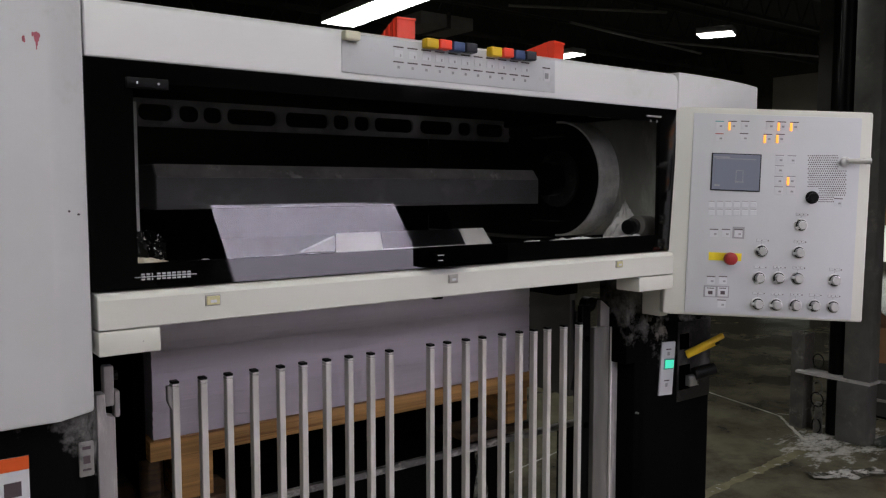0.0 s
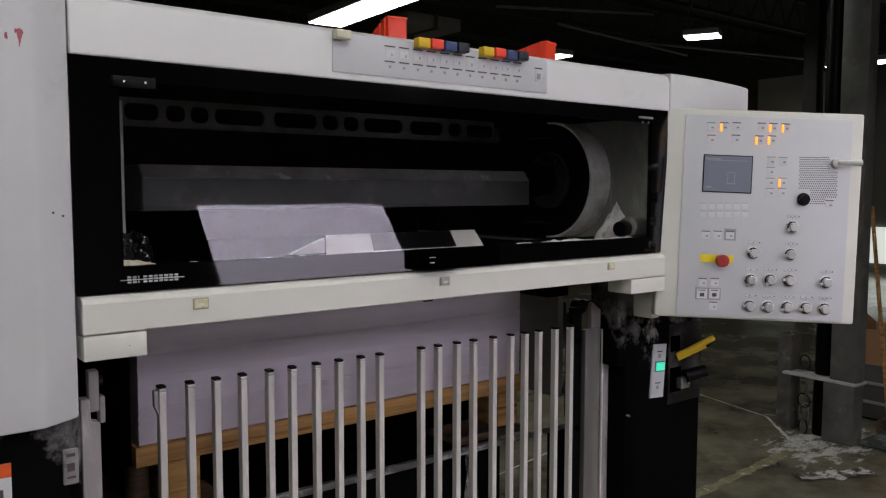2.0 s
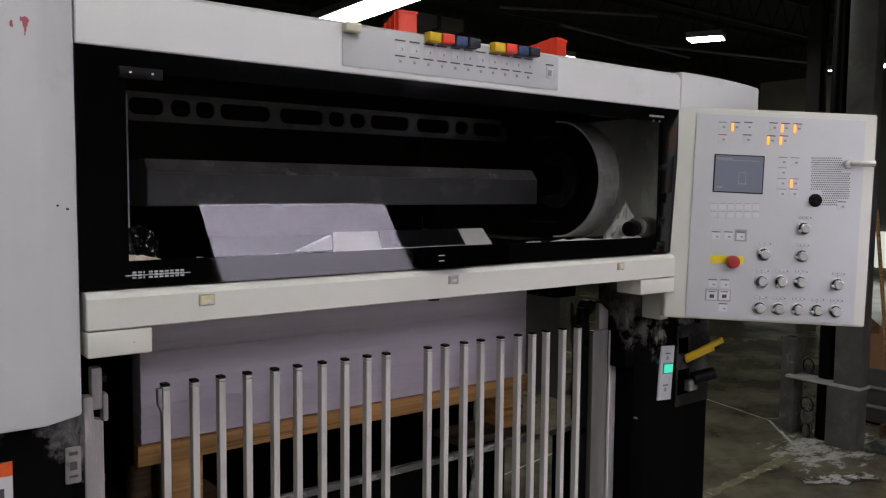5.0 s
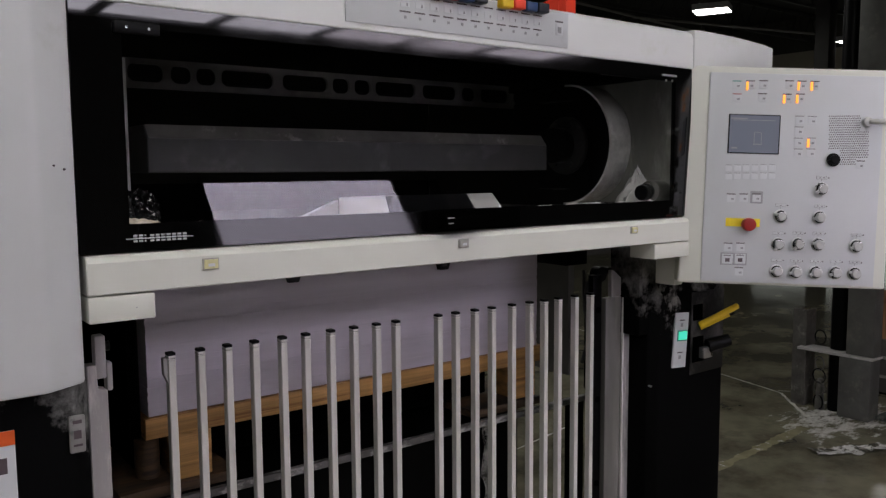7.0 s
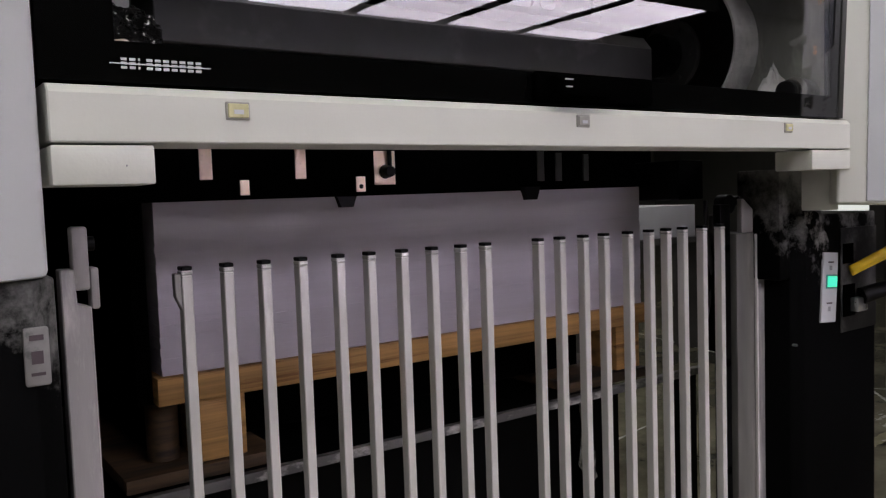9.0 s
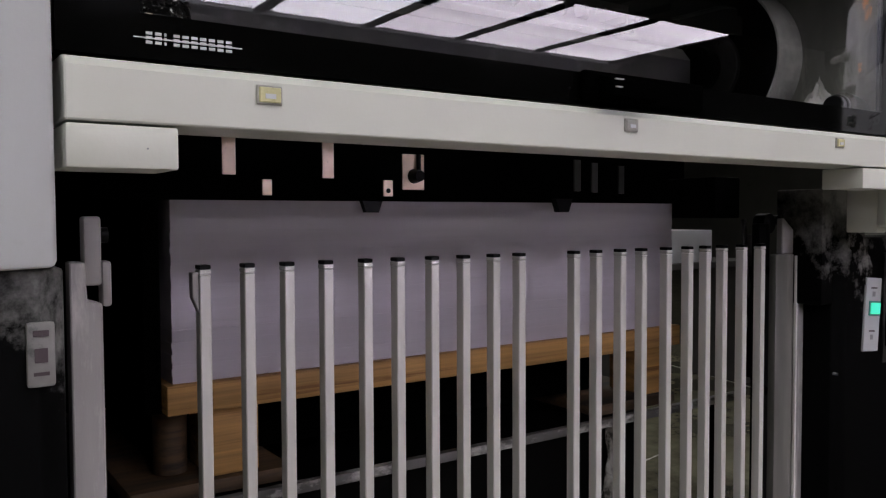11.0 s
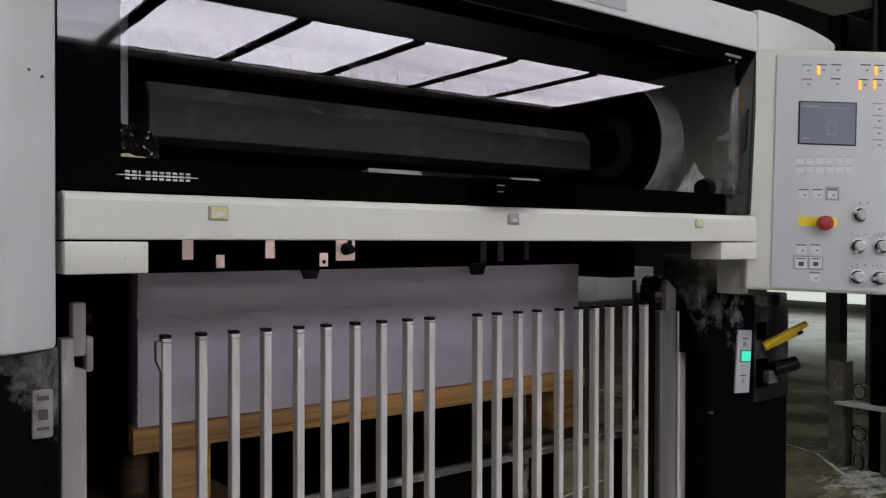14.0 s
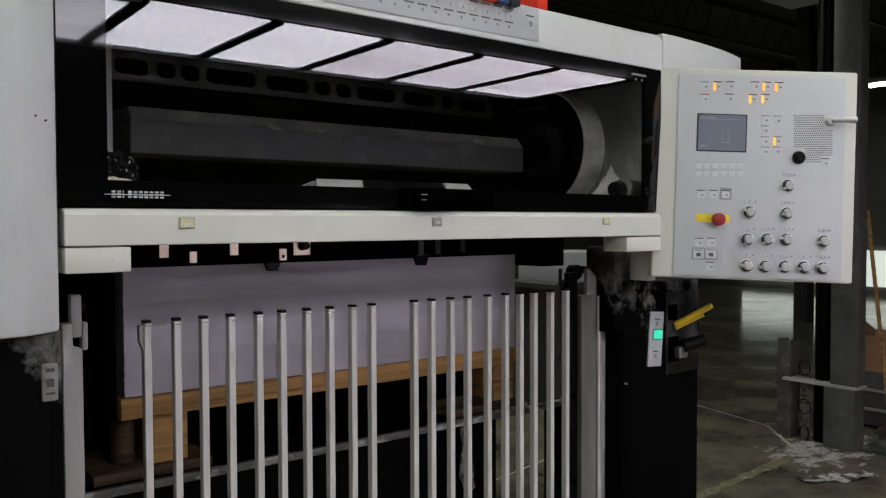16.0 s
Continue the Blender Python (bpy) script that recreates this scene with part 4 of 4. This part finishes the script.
# ---- the pile ----
rng = random.Random(4)
stack = thing("paper_stack", (1.08, 2.2, 1.036), "tall stack of pale lilac paper on a wooden pallet", "paper stack")
z = 1.0345
while z < 1.312:
    hgt = rng.uniform(0.004, 0.011)
    d, s = rng.gauss(0, 0.0005), rng.gauss(0, 0.0005)
    part("ream", B(0.532 + s, 1.631 + s, 1.911 + d, 2.55, z, z + hgt), PAPER, stack, smooth=False)
    z += hgt

pallet = thing("pallet", (1.08, 2.2, 0.84), "worn pine pallet under the paper stack", "pallet")
part("deck_board", B(0.521, 1.648, 1.900, 2.02, 0.990, 1.034, r=0.002), PINE, pallet)
for i in range(3):
    part("deck_board", B(0.521, 1.648, 2.10 + 0.17 * i, 2.20 + 0.17 * i, 0.990, 1.034, r=0.002), PINE, pallet)
for x in (0.590, 1.560):
    part("pallet_block", B(x, x + 0.078, 1.925, 2.03, 0.882, 0.9885, r=0.002), PINE, pallet)
for x in (0.590, 1.04, 1.560):
    part("pallet_block", B(x, x + 0.078, 2.30, 2.44, 0.882, 0.9885, r=0.002), PINE, pallet)
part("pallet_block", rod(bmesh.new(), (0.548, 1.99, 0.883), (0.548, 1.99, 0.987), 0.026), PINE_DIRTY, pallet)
# black filler block standing in for the shade inside the pallet
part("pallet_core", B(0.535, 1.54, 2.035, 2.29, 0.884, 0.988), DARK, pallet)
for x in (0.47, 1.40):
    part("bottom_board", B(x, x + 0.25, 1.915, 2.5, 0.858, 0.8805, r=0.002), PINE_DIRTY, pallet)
lift = thing("pile_lift", (1.0, 2.2, 0), "black pile lift platform with a scuffed edge rail", "lift")
part("platform", B(0.42, 1.60, 1.96, 2.56, 0.30, 0.836), BLACK, lift)
part("edge_rail", B(0.42, 1.86, 1.896, 1.912, 0.838, 0.8550, r=0.001), SCUFFED, lift, "scuffed metal edge rail")
for x in (0.45, 1.5):
    part("lift_leg", B(x, x + 0.05, 2.05, 2.10, 0, 0.30), BLACK, lift)
part("lift_leg", B(1.80, 1.84, 1.92, 1.96, 0, 0.836), BLACK, lift)


# ---- the bar gate ----
gate = thing("guard_gate", (1.03, 1.64, 0), "guard gate of upright square aluminium bars", "gate")
cols = [0.4945, 0.5475, 0.598, 0.6505, 0.707, 0.7565, 0.8115, 0.8645, 0.9185, 0.9665, 1.0775, 1.126, 1.181, 1.2315, 1.2935, 1.350, 1.3985, 1.4465, 1.505, 1.561]
first = None
for x in cols:
    if first is None:
        first = part("bar", B(x - 0.0066, x + 0.0066, 1.635, 1.652, 0.10, 1.2135, r=0.0012, seg=1), ALU, gate)
        cap = part("bar_cap", B(x - 0.0070, x + 0.0070, 1.6343, 1.653, 1.2138, 1.2196, r=0.0014, seg=1), RIM, gate)
        capt = part("cap_top", B(x - 0.0068, x + 0.0068, 1.6350, 1.6525, 1.2197, 1.2248, r=0.001, seg=1), RUBBER, gate)
    else:
        for o in (first, cap, capt):
            again(o, Matrix.Translation((x - cols[0], 0, 0)))
part("bar_bracket", soften(prism(bmesh.new(), [(0.480, 1.188), (0.4795, 1.2165), (0.4876, 1.2165), (0.4876, 1.170)], 1.637, 1.649, "y"), 0.001, 1), ALU_DULL, gate)
part("gate_rail", B(0.47, 1.66, 1.6535, 1.672, 0.10, 0.14, r=0.002), ALU_DULL, gate)
part("gate_rail", B(0.47, 1.66, 1.6535, 1.672, 0.45, 0.475, r=0.002), ALU_DULL, gate)
for x in (0.49, 1.60):
    part("gate_foot", B(x, x + 0.03, 1.64, 1.68, 0, 0.10), BLACK, gate)


# ---- on top of the press ----
def bin_(x, y, turn, name, label, w, d, h):
    """A bin with its tall back towards the aisle, sides falling to a low open front."""
    t = thing(name, (0, 0, 0), label, "parts bin", "red bins", turn=pose(x, y, 1.8725, 0, 0, turn))
    k = 0.0025
    side = [(0, 0), (d, 0), (d, 0.016), (0.012, h), (0, h)]
    part("bin_back", B(0.0005, w - 0.0005, 0, k, 0, h, r=0.0008, seg=1), RED_PLASTIC, t, local=True)
    part("bin_rim", B(-0.0015, w + 0.0015, -0.0020, -0.0002, h - 0.005, h, r=0.0005, seg=1), RED_PLASTIC, t, local=True)
    for u in (0, w - k):
        part("bin_side", prism(bmesh.new(), side, u, u + k), RED_PLASTIC, t, local=True)
    part("bin_floor", B(k, w - k, k, d, 0, k), RED_PLASTIC, t, local=True)
    part("bin_front", B(k, w - k, d - k, d, k, 0.014), RED_PLASTIC, t, local=True)
    for f in (0.12, 0.34, 0.56, 0.78):
        top = h + (0.016 - h) * (f * d - 0.012) / (d - 0.012)
        part("bin_rib", B(-0.003, -0.0002, f * d, f * d + 0.003, 0.001, top - 0.002), RED_PLASTIC, t, local=True)
    return t


bin_(0.916, 1.530, -8, "parts_bin", "short empty red plastic parts bin", 0.040, 0.100, 0.046)
bin_(1.348, 1.530, 16, "parts_bin", "long empty red plastic parts bin", 0.046, 0.140, 0.046)
for i, m in enumerate((YELLOW_PLASTIC, RED_PLASTIC, BLUE_PLASTIC, NAVY_PLASTIC, YELLOW_PLASTIC, RED_PLASTIC, BLUE_PLASTIC, NAVY_PLASTIC)):
    x = 0.944 + 0.0322 * i + (0.033 if i > 3 else 0)
    z = 1.858 + (0.001 if i % 2 else 0)
    nm = ("yellow", "red", "blue", "black")[i % 4]
    single("colour_clip", B(x - 0.0145, x + 0.0145, 1.446, 1.4650, z - 0.0095, z + 0.0095, r=0.003, seg=3), m, nm + " plastic clip on the fascia edge", "clip", "ink colour clips")
single("ivory_clip", B(0.752, 0.784, 1.448, 1.4653, 1.846, 1.862, r=0.003, seg=3), IVORY, "ivory plastic clip on the fascia edge", "clip")


# ---- viewing console behind the camera ----
hood = thing("light_hood", (2.2, -1.45, 2.4), "long grey viewing hood with six lit diffuser panels", "light hood")
part("hood_shell", B(-0.20, 4.62, -1.99, -0.937, 2.43, 2.58, r=0.01), HOODGREY, hood)
part("hood_valance", B(-0.20, 4.62, -0.935, -0.905, 2.402, 2.52, r=0.004), HOODGREY, hood, "grey front valance")
part("hood_valance", B(-0.20, 4.62, -1.99, -1.965, 2.385, 2.4295), HOODGREY, hood)
edges = [-0.14, 0.54, 1.20, 1.86, 2.525, 3.18, 3.84, 4.57]
for a, b in zip(edges, edges[1:]):
    part("diffuser", B(a + 0.035, b - 0.035, -1.955, -0.945, 2.402, 2.41), HOODDIM if a > 2.0 else HOODLIGHT, hood, "glowing white diffuser panel")
for x in edges:
    part("divider", B(x - 0.034, x + 0.034, -1.96, -0.94, 2.392, 2.4295), RUBBER, hood)
for x in (0.2, 2.2, 4.2):
    part("hanger_rod", rod(bmesh.new(), (x, -1.45, 2.58), (x, -1.45, 4.6), 0.012), JOIST, hood)
console = thing("viewing_desk", (2.0, -1.3, 0), "dark viewing desk with a sloping front board", "desk")
part("front_board", prism(bmesh.new(), [(-1.9497, 1.4741), (-1.9651, 1.4613), (-1.4294, 0.8151), (-1.414, 0.8279)], 1.35, 3.5), DARK, console)
part("desk_body", B(1.25, 3.6, -2.35, -1.975, 0.1, 0.95, r=0.01), DARK, console)
part("desk_front", B(1.35, 3.5, -1.97, -1.429, 0.0, 0.803), DARK, console)
single("press_sheet", prism(bmesh.new(), [(-1.9461, 1.4745), (-1.9473, 1.4735), (-1.4512, 0.875), (-1.45, 0.876)], 1.777, 3.0909), SHEET, "pale lilac press sheet on the sloping board", "paper sheet")

# ---- far side of the hall ----
def lamp(x, y, z, w, d, turn, label):
    t = thing("ceiling_lamp", (0, 0, 0), label, "ceiling lamp", "ceiling lamps", turn=pose(x, y, z, 0, 0, turn))
    part("lamp_body", B(-w / 2, w / 2, -d / 2, d / 2, 0.012, 0.09, r=0.006), WHITE, t, local=True)
    part("lamp_diffuser", B(-w / 2 + 0.01, w / 2 - 0.01, -d / 2 + 0.01, d / 2 - 0.01, 0, 0.0115), TUBE, t, "bright white diffuser", local=True)
    for s in (-1, 1):
        part("lamp_rod", rod(bmesh.new(), (0, s * d * 0.35, 0.09), (0, s * d * 0.35, 4.6 - z), 0.006, seg=6), JOIST, t, local=True)


lamp(3.95, 5.52, 3.2, 0.37, 3.7, -3, "long lit fluorescent ceiling lamp")
lamp(9.41, 6.71, 3.6, 0.36, 0.46, 25, "one of three lit ceiling lamps across the hall, the farthest added")
# unseen lamp added to brighten the beige wall panel and the far floor
lamp(13.5, 6.45, 3.6, 0.36, 1.2, 0, "one of three lit ceiling lamps across the hall, the farthest added")
lamp(9.05, 9.1, 3.6, 0.30, 0.5, 0, "one of three lit ceiling lamps across the hall, the farthest added")
# unseen lamps added above the aisle to brighten the press front
for x in (-1.6, 0.4, 2.4):
    lamp(x, -0.35, 3.2, 0.37, 2.6, 0, "unseen lamp added above the aisle to light the press front")

# column with its guard
col = thing("steel_column", (5.0, 2.56, 0), "grey steel building column with a dusty guard", "column")
part("shaft", B(4.95, 5.06, 2.465, 2.63, 0.395, 4.6, r=0.006), COLUMN, col)
part("base_sleeve", B(4.93, 5.06, 2.468, 2.66, 0, 0.378, r=0.008), COLUMN, col)
part("guard_plate", B(4.93, 5.07, 2.458, 2.93, 0.379, 0.394), RINGGREY, col, "powder-dusted flat plate")
part("guard_channel", prism(bmesh.new(), [(4.98, 2.90), (5.10, 2.90), (5.10, 2.91), (4.99, 2.91), (4.99, 2.98), (5.10, 2.98), (5.10, 2.99), (4.98, 2.99)], 0, 0.63, "z"), CHANNEL, col)
part("conduit", rod(bmesh.new(), (5.06, 2.72, 0.395), (5.06, 2.72, 4.6), 0.055, seg=12), RUBBER, col)
part("conduit", rod(bmesh.new(), (5.06, 2.72, 0), (5.06, 2.72, 0.378), 0.06, seg=12), RUBBER, col)
for i, z in enumerate((0.05, 0.14, 0.22, 0.30, 0.47)):
    k = 0.035 + 0.006 * (i % 3)
    loop = [(4.97 + 0.012 * math.cos(a * math.pi / 5), 2.80 + k * math.cos(a * math.pi / 5), z + 0.045 * math.sin(a * math.pi / 5)) for a in range(11)]
    hose(loop, 0.0045, "cable_loop", CHANNEL if i % 2 else RUBBER, col)
part("valve_body", soften(rod(bmesh.new(), (4.99, 2.80, 0), (4.99, 2.80, 0.20), 0.03, 0.018, 14), 0.003, 1), CHANNEL, col, "small dusty valve")


def carton(x, y, w, d, h, turn, label, base=0.0):
    t = thing("carton", (0, 0, 0), label, "cardboard box", turn=pose(x, y, base, 0, 0, turn))
    k = 0.006
    bm = B(-w / 2, w / 2, -d / 2, d / 2, 0, k)
    for s in (-1, 1):
        box(bm, *sorted((s * w / 2, s * (w / 2 - k))), -d / 2, d / 2, k, h)
        box(bm, -w / 2 + k, w / 2 - k, *sorted((s * d / 2, s * (d / 2 - k))), k, h)
    part("carton_body", bm, CARD, t, local=True)
    for s in (-1, 1):
        f = B(-w / 2, w / 2, 0, 0.16, 0, 0.004)
        bmesh.ops.transform(f, matrix=pose(0, s * d / 2, h, 40 if s > 0 else 140, 0, 0), verts=f.verts)
        part("carton_flap", f, CARD, t, local=True)
    return t


crate = thing("tool_crate", (5.85, 2.60, 0), "dark metal tool crate beside the column", "crate")
part("crate_body", B(5.62, 6.08, 2.36, 2.84, 0.02, 0.385, r=0.006), JOIST, crate)
for z in (0.12, 0.25):
    part("crate_rib", B(5.608, 5.6195, 2.36, 2.84, z, z + 0.02, r=0.002), PIPE, crate)
for x in (5.64, 6.02):
    part("crate_foot", B(x, x + 0.04, 2.40, 2.80, 0, 0.0195), RUBBER, crate)
carton(5.86, 2.60, 0.40, 0.40, 0.24, 12, "open brown cardboard carton on the crate", 0.3855)
broom = thing("broom", (5.5, 2.5, 0), "wooden broom standing beside the column", "broom")
part("broom_handle", rod(bmesh.new(), (5.50, 2.503, 0.08), (5.50, 2.665, 1.47), 0.013, seg=10), PINE, broom)
part("broom_head", B(5.38, 5.62, 2.475, 2.53, 0, 0.08, r=0.01), PINE_DIRTY, broom)
heater = thing("unit_heater", (6.0, 3.4, 2.9), "grey hanging unit heater", "heater")
part("heater_body", B(5.45, 6.3, 3.05, 3.65, 3.12, 3.7, r=0.01), HEATER, heater)
for x in (5.6, 6.15):
    part("hanger_rod", rod(bmesh.new(), (x, 3.4, 3.7), (x, 3.4, 4.6), 0.01, seg=6), JOIST, heater)
for x, y in ((11.0, 6.0), (8.0, 4.05)):
    c = thing("steel_column", (x, y, 0), "dark steel building column", "column")
    part("shaft", B(x - 0.1, x + 0.1, y - 0.1, y + 0.1, 0, 4.6, r=0.005), JOIST, c)
bench = thing("bench", (4.9, 4.6, 0), "dark work bench across the hall", "bench")
part("bench_top", B(4.3, 5.6, 4.35, 5.0, 0.90, 0.94), JOIST, bench)
for x in (4.35, 5.5):
    part("bench_leg", B(x, x + 0.06, 4.4, 4.95, 0, 0.90), JOIST, bench)
single("white_carton", B(4.45, 5.1, 4.42, 4.9, 0.9405, 1.17, r=0.004), WHITE, "white box standing on the bench", "box")

mat = single("floor_mat", B(5.02, 5.37, 2.30, 2.478, 0, 0.028, r=0.012, seg=2), MAT, "dusty dark green mat on the floor beside the column", "mat")

bm = bmesh.new()
bmesh.ops.create_grid(bm, x_segments=44, y_segments=18, size=0.5, matrix=pose(4.36, 2.30, 0.016, 0, 0, -25) @ Matrix.Diagonal((0.45, 0.11, 1, 1)))
for v in bm.verts:
    v.co += Vector(noise.noise_vector(v.co * 11)) * 0.04 + Vector(noise.noise_vector(v.co * 45)) * 0.012
    v.co.z = max(0.0035, 0.010 + (v.co.z - 0.016) * 0.35)
single("plastic_wrap", bm, WRAPFLOOR, "crumpled strip of clear wrap with painted glints lying on the floor", "plastic film")

# floor joints
def strip(a, b, w, name, m, label):
    a, b = Vector((*a, 0)), Vector((*b, 0))
    d = (b - a).normalized()
    s = Vector((-d.y, d.x, 0)) * w / 2
    bm = bmesh.new()
    n = 40
    l, r = [], []
    for i in range(n + 1):
        p = a.lerp(b, i / n)
        k = 0.6 + 0.6 * noise.noise((i * 0.7, w * 90, 1.5)) + 0.3
        l.append(bm.verts.new(p + s * k + Vector((0, 0, 0.003))))
        r.append(bm.verts.new(p - s * k + Vector((0, 0, 0.003))))
    for i in range(n):
        bm.faces.new((l[i], r[i], r[i + 1], l[i + 1]))
    single(name, bm, m, label, "floor joint", kind="structure")


strip((5.135, 3.147), (5.75, 5.8), 0.016, "trim", JOINT, "powder-filled white floor joint")
strip((5.135, 3.147), (4.75, 2.75), 0.025, "trim", JOINT, "powder-filled white floor joint")
strip((4.56, 2.66), (3.2, 2.575), 0.075, "trim", TAPE, "worn glossy tape with painted white glints over a floor joint")
strip((5.171, 3.189), (5.30, 3.02), 0.012, "trim", JOINT, "powder-filled white floor joint")
strip((3.59, 3.57), (2.9, 3.43), 0.014, "trim", JOINT, "powder-filled white floor joint")
